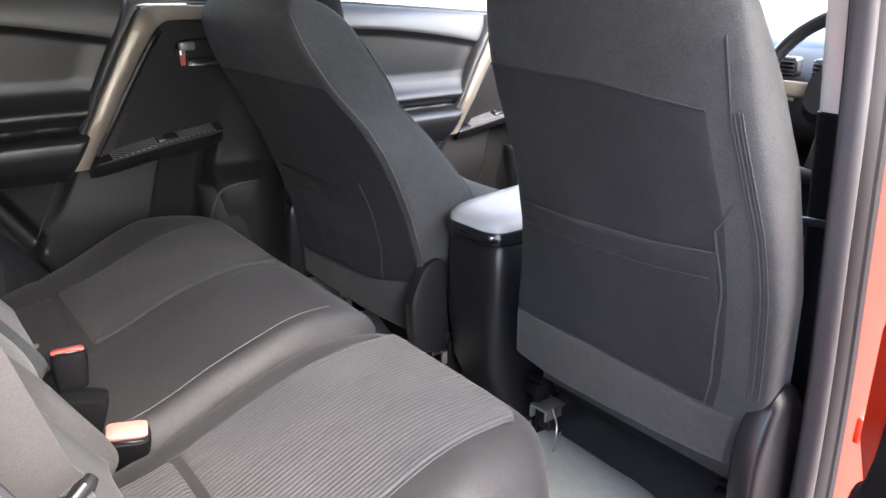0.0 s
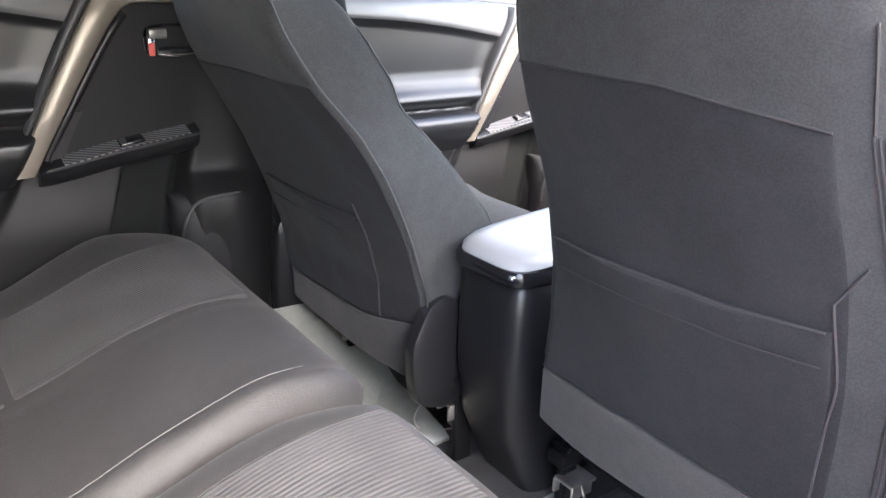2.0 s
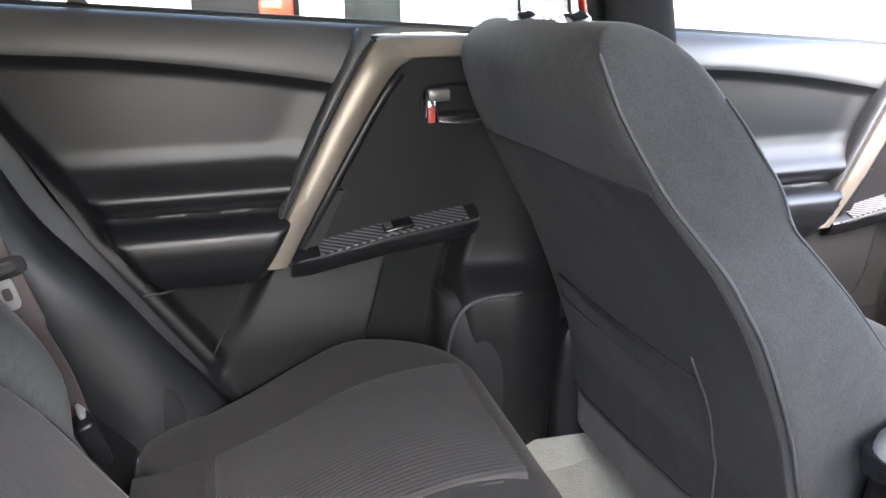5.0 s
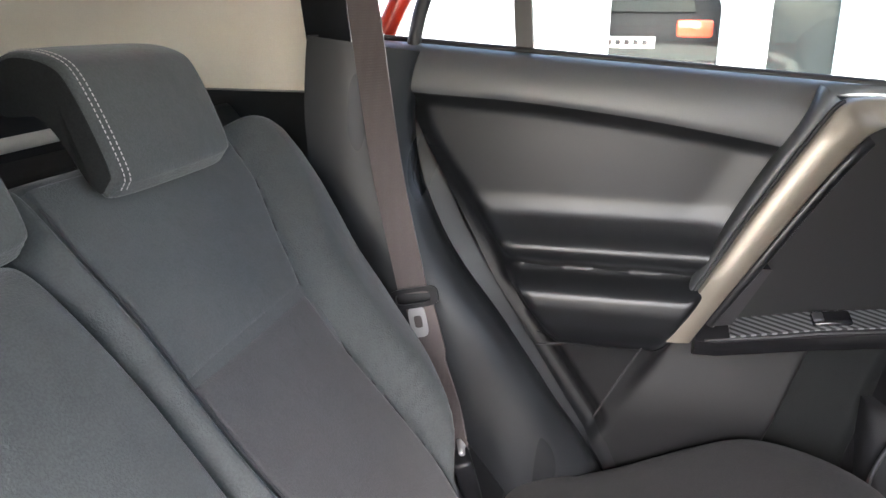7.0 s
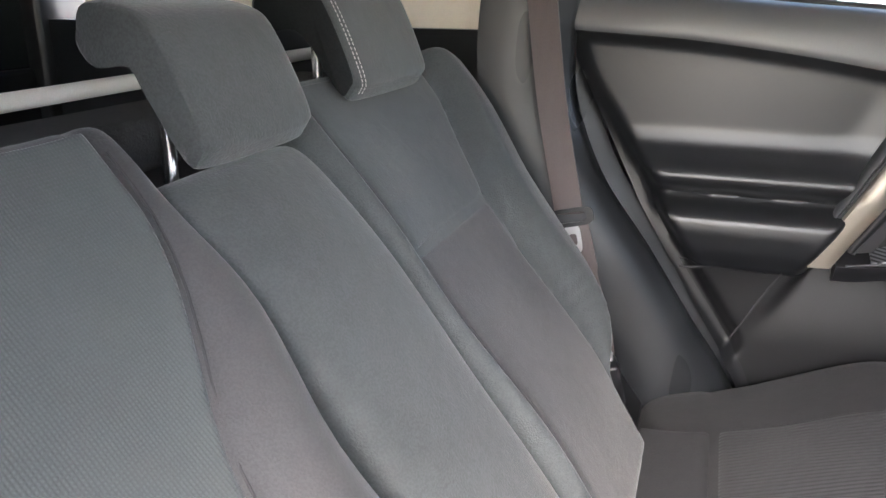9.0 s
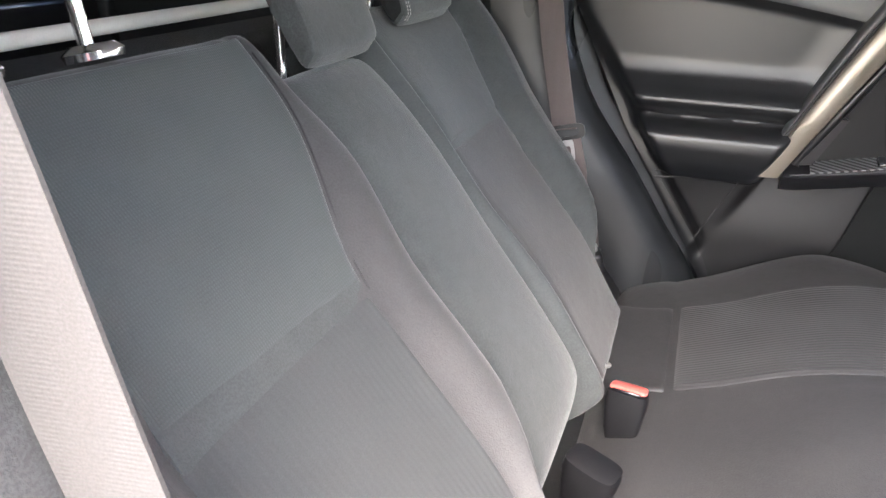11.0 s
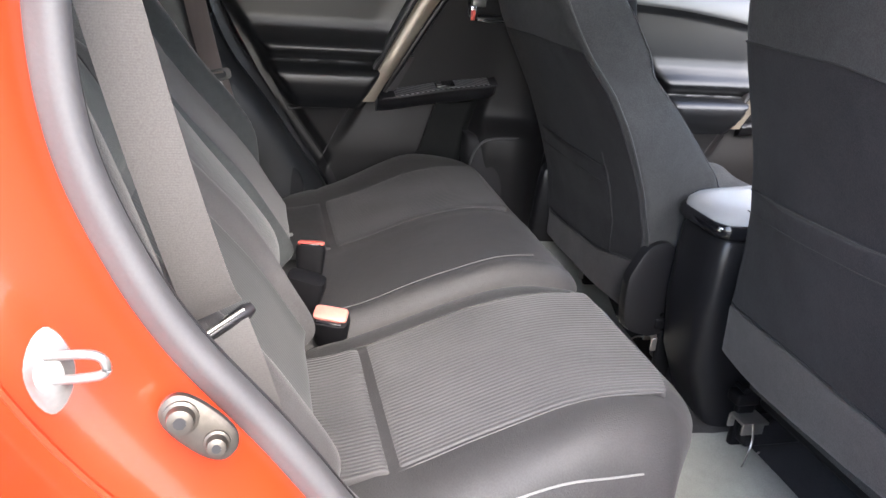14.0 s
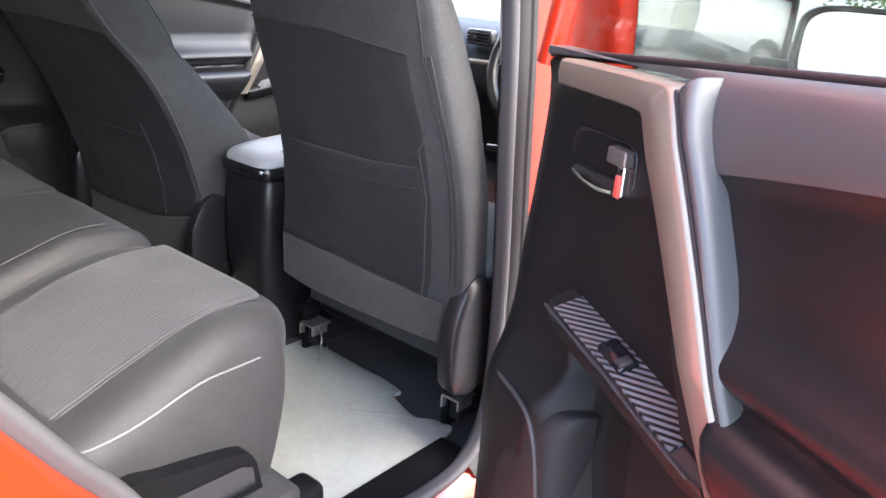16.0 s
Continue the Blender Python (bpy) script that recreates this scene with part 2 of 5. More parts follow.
def box(x0, x1, y0, y1, z0, z1, r=0.004, seg=2, bm=None):
    bm2 = bmesh.new()
    bmesh.ops.create_cube(bm2, size=1)
    for v in bm2.verts:
        v.co = Vector(((x0 + x1) / 2 + v.co.x * (x1 - x0), (y0 + y1) / 2 + v.co.y * (y1 - y0), (z0 + z1) / 2 + v.co.z * (z1 - z0)))
    if r:
        bmesh.ops.bevel(bm2, geom=bm2.edges[:], offset=r, segments=seg, affect="EDGES", profile=0.5)
    return bm2


def moved(bm, m):
    bmesh.ops.transform(bm, matrix=m, verts=bm.verts[:])
    return bm


def joined(*bms):
    out = bmesh.new()
    for b in bms:
        me = bpy.data.meshes.new("tmp")
        b.to_mesh(me)
        b.free()
        out.from_mesh(me)
        bpy.data.meshes.remove(me)
    return out


def tube(points, r, n=8, closed=False, squash=1.0):
    """A round cord along points; r a number or a list."""
    bm = bmesh.new()
    pts = [Vector(p) for p in points]
    rings = []
    up = Vector((0, 0, 1))
    for i, p in enumerate(pts):
        a = pts[i - 1] if i or closed else p
        b = pts[(i + 1) % len(pts)] if i < len(pts) - 1 or closed else p
        d = (b - a).normalized()
        s = d.cross(up)
        s = s.normalized() if s.length > 1e-3 else Vector((1, 0, 0))
        u = s.cross(d).normalized()
        rr = r[i] if isinstance(r, (list, tuple)) else r
        rings.append([bm.verts.new(p + rr * (math.cos(k) * s + squash * math.sin(k) * u)) for k in (2 * math.pi * j / n for j in range(n))])
    m = len(rings)
    for i in range(m if closed else m - 1):
        a, b = rings[i], rings[(i + 1) % m]
        for j in range(n):
            bm.faces.new((a[j], a[(j + 1) % n], b[(j + 1) % n], b[j]))
    if not closed:
        bm.faces.new(rings[0][::-1])
        bm.faces.new(rings[-1])
    return bm


def spline(points, n=10):
    """Catmull-Rom points through the given ones."""
    p = [Vector(q) for q in points]
    p = [2 * p[0] - p[1], *p, 2 * p[-1] - p[-2]]
    out = []
    for i in range(1, len(p) - 2):
        for k in range(n):
            t = k / n
            out.append(0.5 * ((2 * p[i]) + (p[i + 1] - p[i - 1]) * t + (2 * p[i - 1] - 5 * p[i] + 4 * p[i + 1] - p[i + 2]) * t * t
                              + (3 * p[i] - p[i - 1] - 3 * p[i + 1] + p[i + 2]) * t ** 3))
    return out + [p[-2]]


def loft(rings, caps=True):
    """Skin over rings with the same number of points."""
    bm = bmesh.new()
    rows = [[bm.verts.new(p) for p in ring] for ring in rings]
    n = len(rows[0])
    for a, b in zip(rows, rows[1:]):
        for j in range(n):
            bm.faces.new((a[j], a[(j + 1) % n], b[(j + 1) % n], b[j]))
    if caps:
        bm.faces.new(rows[0][::-1])
        bm.faces.new(rows[-1])
    return bm


def ringed(cx, cy, w, d, z, n=28, p=4.0):
    """A rounded rectangle (superellipse) at height z."""
    out = []
    for k in range(n):
        a = 2 * math.pi * (k + 0.5) / n
        c, s = math.cos(a), math.sin(a)
        out.append(Vector((cx + w / 2 * math.copysign(abs(c) ** (2 / p), c), cy + d / 2 * math.copysign(abs(s) ** (2 / p), s), z)))
    return out


def spaced(n, k=2.2):
    """0 to 1, closer together towards the ends."""
    return [0.5 + 0.5 * math.copysign(1 - (1 - abs(2 * i / n - 1)) ** k, 2 * i / n - 1) for i in range(n + 1)]


def edge(s, p):
    return max(0.0, 1 - abs(2 * s - 1) ** p) ** (1 / p)


def bump1(x, c, w):
    return math.exp(-(((x - c) / w) ** 2))


def smooth01(x, a, b):
    t = min(1.0, max(0.0, (x - a) / (b - a)))
    return t * t * (3 - 2 * t)


def pad(x0, x1, y0, y1, top, bottom, px=10, py=10, nu=40, nv=40, warp=None, even=False):
    """A stuffed pad: top(x, y) over a flat or shaped bottom(x, y), rounded off towards its rim. warp(x, y) moves the plan."""
    bm = bmesh.new()
    us = [i / nu for i in range(nu + 1)] if even else spaced(nu)
    vs = [i / nv for i in range(nv + 1)] if even else spaced(nv)
    upper, lower = [], []
    for v in vs:
        ru, rl = [], []
        for u in us:
            x, y = x0 + (x1 - x0) * u, y0 + (y1 - y0) * v
            e = edge(u, px) * edge(v, py)
            b = bottom(x, y)
            h = b + (top(x, y) - b) * e
            if warp:
                x, y = warp(x, y)
            ru.append(bm.verts.new((x, y, h)))
            rl.append(ru[-1] if u in (0, 1) or v in (0, 1) else bm.verts.new((x, y, b)))
        upper.append(ru)
        lower.append(rl)
    for rows in (upper, lower):
        for j in range(nv):
            for i in range(nu):
                f = (rows[j][i], rows[j][i + 1], rows[j + 1][i + 1], rows[j + 1][i])
                if len(set(f)) > 2 and bm.faces.get(f) is None:
                    bm.faces.new(f)
    return bm


def overlay(x0, x1, y0, y1, top, lift=0.003, sink=0.01, nu=24, nv=24, p=14, warp=None):
    """A thin panel lying on a pad's surface."""
    return pad(x0, x1, y0, y1, lambda x, y: top(x, y) + lift, lambda x, y: top(x, y) - sink, p, p, nu, nv, warp)


def stitches(points, length=0.005, gap=0.004, r=0.0007):
    """A row of thread stitches along points."""
    pts = spline(points, 24)
    bms, run, last = [], 0.0, pts[0]
    out = bmesh.new()
    acc, start = 0.0, pts[0]
    for a, b in zip(pts, pts[1:]):
        acc += (b - a).length
        if acc >= length + gap:
            d = (b - start).normalized()
            s = d.orthogonal().normalized()
            u = d.cross(s)
            q = start + d * length
            ring = [[out.verts.new(c + r * (s * math.cos(k) + u * math.sin(k))) for k in (0, 1.57, 3.14, 4.71)] for c in (start, q)]
            for j in range(4):
                out.faces.new((ring[0][j], ring[0][(j + 1) % 4], ring[1][(j + 1) % 4], ring[1][j]))
            out.faces.new(ring[0][::-1])
            out.faces.new(ring[1])
            start, acc = b, 0.0
    return out


def ribbon(points, across, width, thick=0.0014):
    """A strap along points with its width along the given directions."""
    bm = bmesh.new()
    rows = []
    n = len(points)
    for i, p in enumerate(points):
        p = Vector(p)
        a = Vector(across[i] if isinstance(across, list) else across).normalized()
        d = (Vector(points[min(i + 1, n - 1)]) - Vector(points[max(i - 1, 0)])).normalized()
        a = (a - d * a.dot(d)).normalized()
        nrm = a.cross(d).normalized()
        w = width / 2
        rows.append([bm.verts.new(p + a * sx * w + nrm * sz * thick) for sx, sz in ((-1, -1), (1, -1), (1, 1), (-1, 1))])
    for r, s in zip(rows, rows[1:]):
        for j in range(4):
            bm.faces.new((r[j], r[(j + 1) % 4], s[(j + 1) % 4], s[j]))
    bm.faces.new(rows[0][::-1])
    bm.faces.new(rows[-1])
    return bm


def along(points):
    """Straight-line reading of a table of (key, value) pairs."""
    keys, vals = [p[0] for p in points], [p[1] for p in points]
    return lambda k: float(np.interp(k, keys, vals))


def softly(points, width=0.008):
    """The same, with its corners smoothed over."""
    keys, vals = [p[0] for p in points], [p[1] for p in points]
    grid = np.linspace(keys[0] - 4 * width, keys[-1] + 4 * width, 900)
    step = grid[1] - grid[0]
    bell = np.exp(-0.5 * (np.arange(-int(3 * width / step) - 1, int(3 * width / step) + 2) * step / width) ** 2)
    raw = np.interp(grid, keys, vals)
    wide = np.pad(raw, len(bell) // 2, mode="edge")
    smooth = np.convolve(wide, bell / bell.sum(), mode="valid")
    return lambda k: float(np.interp(k, grid, smooth))


# ---------------------------------------------------------------- the car's shell (setting)
def sheet(fn, us, vs, thick):
    """A curved sheet with thickness: fn(u, v) gives a point and the way of its back."""
    bm = bmesh.new()
    sides = []
    for back in (0, 1):
        sides.append([[bm.verts.new(fn(u, v)[0] + fn(u, v)[1] * thick * back) for u in us] for v in vs])
    nv, nu = len(vs), len(us)
    for s in sides:
        for j in range(nv - 1):
            for i in range(nu - 1):
                bm.faces.new((s[j][i], s[j][i + 1], s[j + 1][i + 1], s[j + 1][i]))
    a, b = sides
    rim = [(j, 0) for j in range(nv)] + [(nv - 1, i) for i in range(1, nu)] + [(j, nu - 1) for j in range(nv - 2, -1, -1)] + [(0, i) for i in range(nu - 2, 0, -1)]
    for p, q in zip(rim, rim[1:] + rim[:1]):
        bm.faces.new((a[p[0]][p[1]], a[q[0]][q[1]], b[q[0]][q[1]], b[p[0]][p[1]]))
    return bm


floor = tagged(part("floor", box(-0.74, 0.74, -0.12, 1.9, -0.06, 0.0, 0.004), CARPET), "dark grey carpeted car floor with a worn pile", "floor", kind="structure")
tagged(part("floor_step", box(-0.74, 0.72, -1.75, -0.125, -0.06, 0.16, 0.01), CARPET), "raised carpeted floor under the rear bench", "floor", kind="structure")
tagged(part("ceiling", box(-0.80, 0.78, -1.85, 0.98, 1.23, 1.26, 0.008), PALE), "pale grey cloth car headliner", "ceiling", kind="structure")

# door opening on the right: a closed loop in the plane of the body side, rear edge first
OPENING = spline([(0, -0.66, 1.12), (0, -0.712, 1.02), (0, -0.731, 0.90), (0, -0.727, 0.80), (0, -0.70, 0.714), (0, -0.658, 0.633), (0, -0.583, 0.533), (0, -0.50, 0.41),
                  (0, -0.445, 0.335), (0, -0.37, 0.21), (0, -0.26, 0.085), (0, -0.10, 0.035), (0, 0.10, 0.022), (0, 0.235, 0.03), (0, 0.305, 0.09), (0, 0.326, 0.20),
                  (0, 0.318, 0.41), (0, 0.292, 0.633), (0, 0.258, 0.898), (0, 0.21, 1.08), (0, 0.12, 1.155), (0, -0.1, 1.18), (0, -0.35, 1.185), (0, -0.56, 1.17), (0, -0.66, 1.12)], 6)[:-1]
LOOP = len(OPENING)


def outward(i):
    d = OPENING[(i + 1) % LOOP] - OPENING[i - 1]
    return Vector((0, -d.z, d.y)).normalized() * -1


def opening_band(side, offsets, first=0, last=LOOP, thick=0.0):
    """Strip of body round the opening; offsets: pairs of (distance outwards, x)."""
    bm = bmesh.new()
    rows = []
    for i in range(first, last + 1):
        k = i % LOOP
        most = 0.145 if OPENING[k].y > 0.2 else 0.6
        rows.append([bm.verts.new((side * x, *(OPENING[k] + outward(k) * min(o, most)).yz)) for o, x in offsets])
    for a, b in zip(rows, rows[1:]):
        for j in range(len(offsets) - 1):
            bm.faces.new((a[j], a[j + 1], b[j + 1], b[j]))
    if last - first >= LOOP:
        bmesh.ops.remove_doubles(bm, verts=bm.verts[:], dist=1e-5)
    return bm


if outward(10).y > 0:
    _flip = outward

    def outward(i):
        return _flip(i) * -1


RIM = [(0.004, 0.748), (0.012, 0.772), (0.03, 0.785), (0.075, 0.803), (0.10, 0.815), (0.112, 0.835), (0.118, 0.872), (0.13, 0.892), (0.17, 0.903), (0.30, 0.905), (0.52, 0.90), (0.52, 0.78), (0.03, 0.74), (0.004, 0.748)]
body_side = tagged(part("body_side", opening_band(1, RIM), RED, None, angle=70), "glossy orange-red car body side round the door opening", "car body", kind="structure")
tagged(part("pillar_seal", opening_band(1, [(-0.006, 0.742), (-0.012, 0.758), (-0.006, 0.776), (0.004, 0.784), (0.011, 0.787), (0.014, 0.783), (0.018, 0.789), (0.026, 0.792), (0.03, 0.784), (0.03, 0.75), (-0.006, 0.742)], 79, 118), RUBBER, None, angle=35), "black double-ridged rubber seal down the centre pillar", "door seal", kind="structure")
def seal_section(off, x, r, ridge=0.0):
    """A round, slightly ridged rubber profile."""
    ring = [2 * math.pi * k / 18 for k in range(18)] + [0.0]
    return [(off + r * (1 + ridge * math.cos(3 * a)) * math.cos(a), x + r * (1 + ridge * math.cos(3 * a)) * math.sin(a)) for a in ring]


seal = tagged(part("door_seal", opening_band(1, seal_section(-0.004, 0.762, 0.015, 0.14)), SEAL), "grey rubber door seal round the opening", "door seal", kind="structure")
tagged(part("seal_lip", opening_band(1, seal_section(-0.010, 0.742, 0.005), 0, 66), RUBBER), "black rubber inner lip of the door seal", "door seal", kind="structure")
tagged(part("body_crease", tube([(0.815 + 0.001, *(OPENING[i] + outward(i) * 0.098).yz) for i in range(0, 36)], 0.003, 6), RED), "pressed edge in the red door jamb", "car body", kind="structure")

# inner trim of the rear pillars, both sides
for side in (1, -1):
    bands = [(-0.006, 0.742), (-0.012, 0.735), (-0.02, 0.715), (-0.012, 0.69), (0.03, 0.668), (0.09, 0.655), (0.13, 0.65), (0.13, 0.74), (0.0, 0.75), (-0.006, 0.742)]
    if side > 0:
        bands = [(0.010, 0.738), (0.014, 0.722), (0.022, 0.705), (0.036, 0.69), (0.06, 0.672), (0.09, 0.655), (0.13, 0.65), (0.13, 0.74), (0.016, 0.75), (0.010, 0.738)]
    else:
        bands = [(-0.05, 0.775), (-0.045, 0.75), *bands[1:7], (0.13, 0.80), (-0.05, 0.80), (-0.05, 0.775)]
    tagged(part("trim", opening_band(side, bands, 9 if side < 0 else 4, 62 if side < 0 else 46), TRIMBLACK if side < 0 else PAD, None), "black plastic rear pillar trim beside the bench", "trim", kind="structure")
for side in (1, -1):
    def wall_fn(u, v, s=side):
        y = -0.80 - 1.0 * u
        z = 0.16 + 0.735 * v
        return Vector((s * (0.685 + 0.035 * math.sin(math.pi * v) * (1 - u)), y, z)), Vector((s, 0, 0))
    tagged(part("wall_cargo_east" if side > 0 else "wall_cargo_west", sheet(wall_fn, [i / 12 for i in range(13)], [i / 12 for i in range(13)], 0.03), PAD), "black plastic cargo side trim", "wall", kind="structure")

    def quarter_fn(u, v, s=side):
        y = -0.81 - (0.92 - 0.1 * v) * u
        z = 0.885 + 0.347 * v
        return Vector((s * (0.735 - 0.07 * v * v - 0.02 * math.sin(math.pi * u)), y, z)), Vector((s, 0, 0))
    tagged(part("trim", sheet(quarter_fn, [i / 14 for i in range(15)], [i / 10 for i in range(11)], 0.02), BEIGE), "pale beige rear quarter trim above the cargo side", "trim", kind="structure")

    def pillar_fn(u, v, s=side):
        y = -0.795 - 0.02 * v - 0.075 * u
        z = 0.88 + 0.36 * v
        return Vector((s * (0.70 - 0.06 * v + 0.015 * u), y, z)), Vector((s, 0, 0))
    tagged(part("trim", sheet(pillar_fn, [0, .3, .6, 1], [i / 8 for i in range(9)], 0.02), TRIMBLACK), "black rear pillar trim behind the belt", "trim", kind="structure")
tagged(part("wall_tailgate", joined(box(-0.70, 0.70, -1.84, -1.80, 0.16, 0.80, 0.01), box(-0.80, -0.66, -1.83, -1.77, 0.16, 1.24, 0.01), box(0.66, 0.80, -1.83, -1.77, 0.16, 1.24, 0.01), box(-0.70, 0.70, -1.83, -1.79, 1.16, 1.23, 0.01)), PAD), "black lined tailgate behind the cargo floor", "wall", kind="structure")
tagged(part("window_tailgate", box(-0.68, 0.68, -1.818, -1.812, 0.80, 1.16, 0.002), DARKGLASS), "dark tinted tailgate window", "window", kind="structure")

tagged(part("seal_west", tube([(-0.738, *(OPENING[i] - outward(i) * 0.004).yz) for i in range(2, 66)], 0.011, 8), RUBBER), "black rubber door seal on the far side", "door seal", kind="structure")
tagged(part("sill_west", joined(box(-0.80, -0.668, -0.30, 0.345, -0.05, 0.15, 0.012), box(-0.74, -0.69, 0.14, 0.42, 0.10, 0.31, 0.02, 3)), HARD), "black scuff plate on the far sill", "sill", kind="structure")
tagged(part("pillar_base_west", box(-0.80, -0.742, 0.06, 0.44, -0.03, 0.90, 0.012), HARD), "black lower centre pillar trim on the far side", "pillar trim", kind="structure")
for side in (-1, 1):
    tagged(part("trim", moved(box(0.44, 0.735, -0.70, 0.06, -0.10, -0.065, 0.01), pose(0, -0.53, 0.36, -52.9, 0, 0) if side > 0 else Matrix.Diagonal((-1, 1, 1, 1)) @ pose(0, -0.53, 0.36, -52.9, 0, 0)), PAD), "black filler panel behind the backrest's side", "trim", kind="structure")

# outer left side of the car and the front of the cabin
tagged(part("body_side_west", joined(box(-0.90, -0.82, -1.9, 2.0, -0.25, 0.10, 0.02), box(-0.89, -0.80, -1.9, -0.83, 0.10, 0.90, 0.02), box(-0.80, -0.74, -1.85, 0.92, 1.19, 1.27, 0.02)), RED), "orange-red car body on the far side", "car body", kind="structure")
tagged(part("body_roof", box(-0.78, 0.80, -1.85, 1.0, 1.27, 1.30, 0.012), RED), "orange-red car roof", "car body", kind="structure")
tagged(part("body_sill", joined(box(0.775, 0.90, -0.30, 0.40, -0.25, -0.02, 0.03), box(0.70, 0.775, -0.26, 0.34, -0.06, 0.012, 0.01)), RED), "orange-red car sill under the door opening", "car body", kind="structure")
tagged(part("body_front", joined(box(-0.80, 0.80, 1.95, 3.0, -0.2, 0.72, 0.08), box(0.80, 0.90, 0.52, 2.0, -0.25, 0.10, 0.02)), RED), "orange-red bonnet and front body", "car body", kind="structure")
tagged(part("sill_cover", box(0.655, 0.745, -0.30, 0.315, 0.0, 0.024, 0.008), HARD), "black plastic scuff plate along the door sill", "sill", kind="structure")

# centre pillar on the right: lower black trim, pale upper trim, seal on its front
def pillar_profile(z):
    y = float(np.interp(z, [0, 0.3, 0.8, 1.22], [0.40, 0.395, 0.33, 0.25]))
    return y


def pillar_loft(z0, z1, grow, n=8):
    rings = []
    for i in range(n + 1):
        z = z0 + (z1 - z0) * i / n
        y = pillar_profile(z)
        rings.append([p for p in ringed(0.705, y + 0.105, 0.09 + grow, 0.15 + grow, z, 24, 5)])
    return loft(rings)


tagged(part("pillar_trim_lower", pillar_loft(0.0, 0.798, 0.004), HARD), "black plastic centre pillar trim", "pillar trim", kind="structure")
tagged(part("pillar_trim_upper", pillar_loft(0.8, 1.235, 0.0), PALE), "pale grey upper centre pillar trim", "pillar trim", kind="structure")
pillar_left = pillar_loft(0.0, 1.235, 0.0)
tagged(part("pillar_trim_west", moved(pillar_left, Matrix.Diagonal((-1, 1, 1, 1)) @ pose(0.04, -0.07, 0)), HARD), "black centre pillar trim on the far side", "pillar trim", kind="structure")


# ---------------------------------------------------------------- rear bench
def cushion_top(x, y):
    z = 0.308 + 0.108 * smooth01(y, -0.53, -0.12)
    z += 0.008 * bump1(x, -0.60, 0.09) + 0.012 * bump1(x, 0.60, 0.07)
    z += 0.006 * math.sin((y + 0.5) * 9) * bump1(x, 0.35, 0.2)
    z -= 0.006 * bump1(x, -0.217, 0.007) + 0.004 * bump1(x, 0.549, 0.006) + 0.004 * bump1(x, 0.217, 0.006)
    z -= 0.006 * bump1(y, -0.435, 0.008) * smooth01(abs(x - 0.02), 0.15, 0.2)
    z += 0.004 * noise.noise(Vector((x * 9, y * 9, 0.3)))
    return z


def left_top(x, y):
    return cushion_top(x, y) + 0.012 * bump1(x, 0.095, 0.022) + 0.006 * smooth01(-x, 0.25, 0.6) * smooth01(y, -0.35, -0.08)


def front_round(x, y):
    f = smooth01(y, -0.42, -0.04)
    return x, y - f * (0.10 * smooth01(x, 0.44, 0.66) ** 2 + 0.07 * smooth01(-x, 0.50, 0.68) ** 2) - 0.03 * f * smooth01(abs(x - 0.13), 0.05, 0.0)


def lower_edge(x, y):
    """The flat underside of the bench cushions."""
    return 0.13


def leaning_front(bm):
    """The cushion's front face draws back under its rounded edge."""
    for v in bm.verts:
        v.co.y -= (0.42 * max(0.0, 0.355 - v.co.z) + 0.012) * smooth01(v.co.y, -0.20, 0.0)
    return bm


seat_right = thing("rear_seat", "dark grey cloth rear seat, narrow section with ribbed inserts", "car seat", "rear seats")
bench_right = part("cushion", leaning_front(pad(0.132, 0.655, -0.56, 0.022, cushion_top, lower_edge, 8, 6, 56, 48, front_round)), LEATHER, seat_right)
part("insert", overlay(0.222, 0.545, -0.43, -0.055, cushion_top, 0.0018, 0.012, 30, 30, 12, front_round), RIBBED, bench_right, "ribbed dark grey cloth insert")
part("rear_insert", overlay(0.222, 0.545, -0.545, -0.44, cushion_top, 0.002, 0.012, 30, 12, 12, front_round), RIBBED, bench_right, "ribbed dark grey cloth insert")
seat_left = thing("rear_seat", "dark grey cloth rear bench, wide section with folding armrest", "car seat", "rear seats")
bench_left = part("cushion", leaning_front(pad(-0.70, 0.128, -0.56, 0.022, left_top, lower_edge, 11, 6, 70, 48, front_round)), LEATHER, seat_left)
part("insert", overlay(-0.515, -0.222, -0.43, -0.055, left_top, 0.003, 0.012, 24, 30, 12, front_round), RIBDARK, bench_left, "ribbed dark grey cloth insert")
part("rear_strip", overlay(-0.515, -0.222, -0.545, -0.44, left_top, 0.002, 0.012, 20, 10, 10, front_round), LEATHER, bench_left)


def on_cushion(top, xs, ys, lift=0.001):
    return [Vector((*front_round(x, y), top(x, y) + lift)) for x, y in zip(xs, ys)]


ys = [-0.50 + 0.40 * i / 16 for i in range(17)]
# thin paler cord paints the highlight on the split's rolled lip
part("seam", tube(on_cushion(left_top, [0.088] * 17, ys, 0.0), 0.0011, 6), PIPING, bench_left, "pale cord for the highlight along the split")
part("seam", tube(on_cushion(left_top, [-0.217] * 17, [-0.43 + 0.34 * i / 16 for i in range(17)], 0.001), 0.0018, 6), SEAM, bench_left)
part("seam", tube(on_cushion(cushion_top, [0.549] * 17, [-0.43 + 0.37 * i / 16 for i in range(17)], 0.0015), 0.0022, 6), PIPING, bench_right)
part("seam", tube(on_cushion(cushion_top, [0.218] * 17, [-0.45 + 0.37 * i / 16 for i in range(17)], 0.001), 0.0016, 6), SEAM, bench_right)
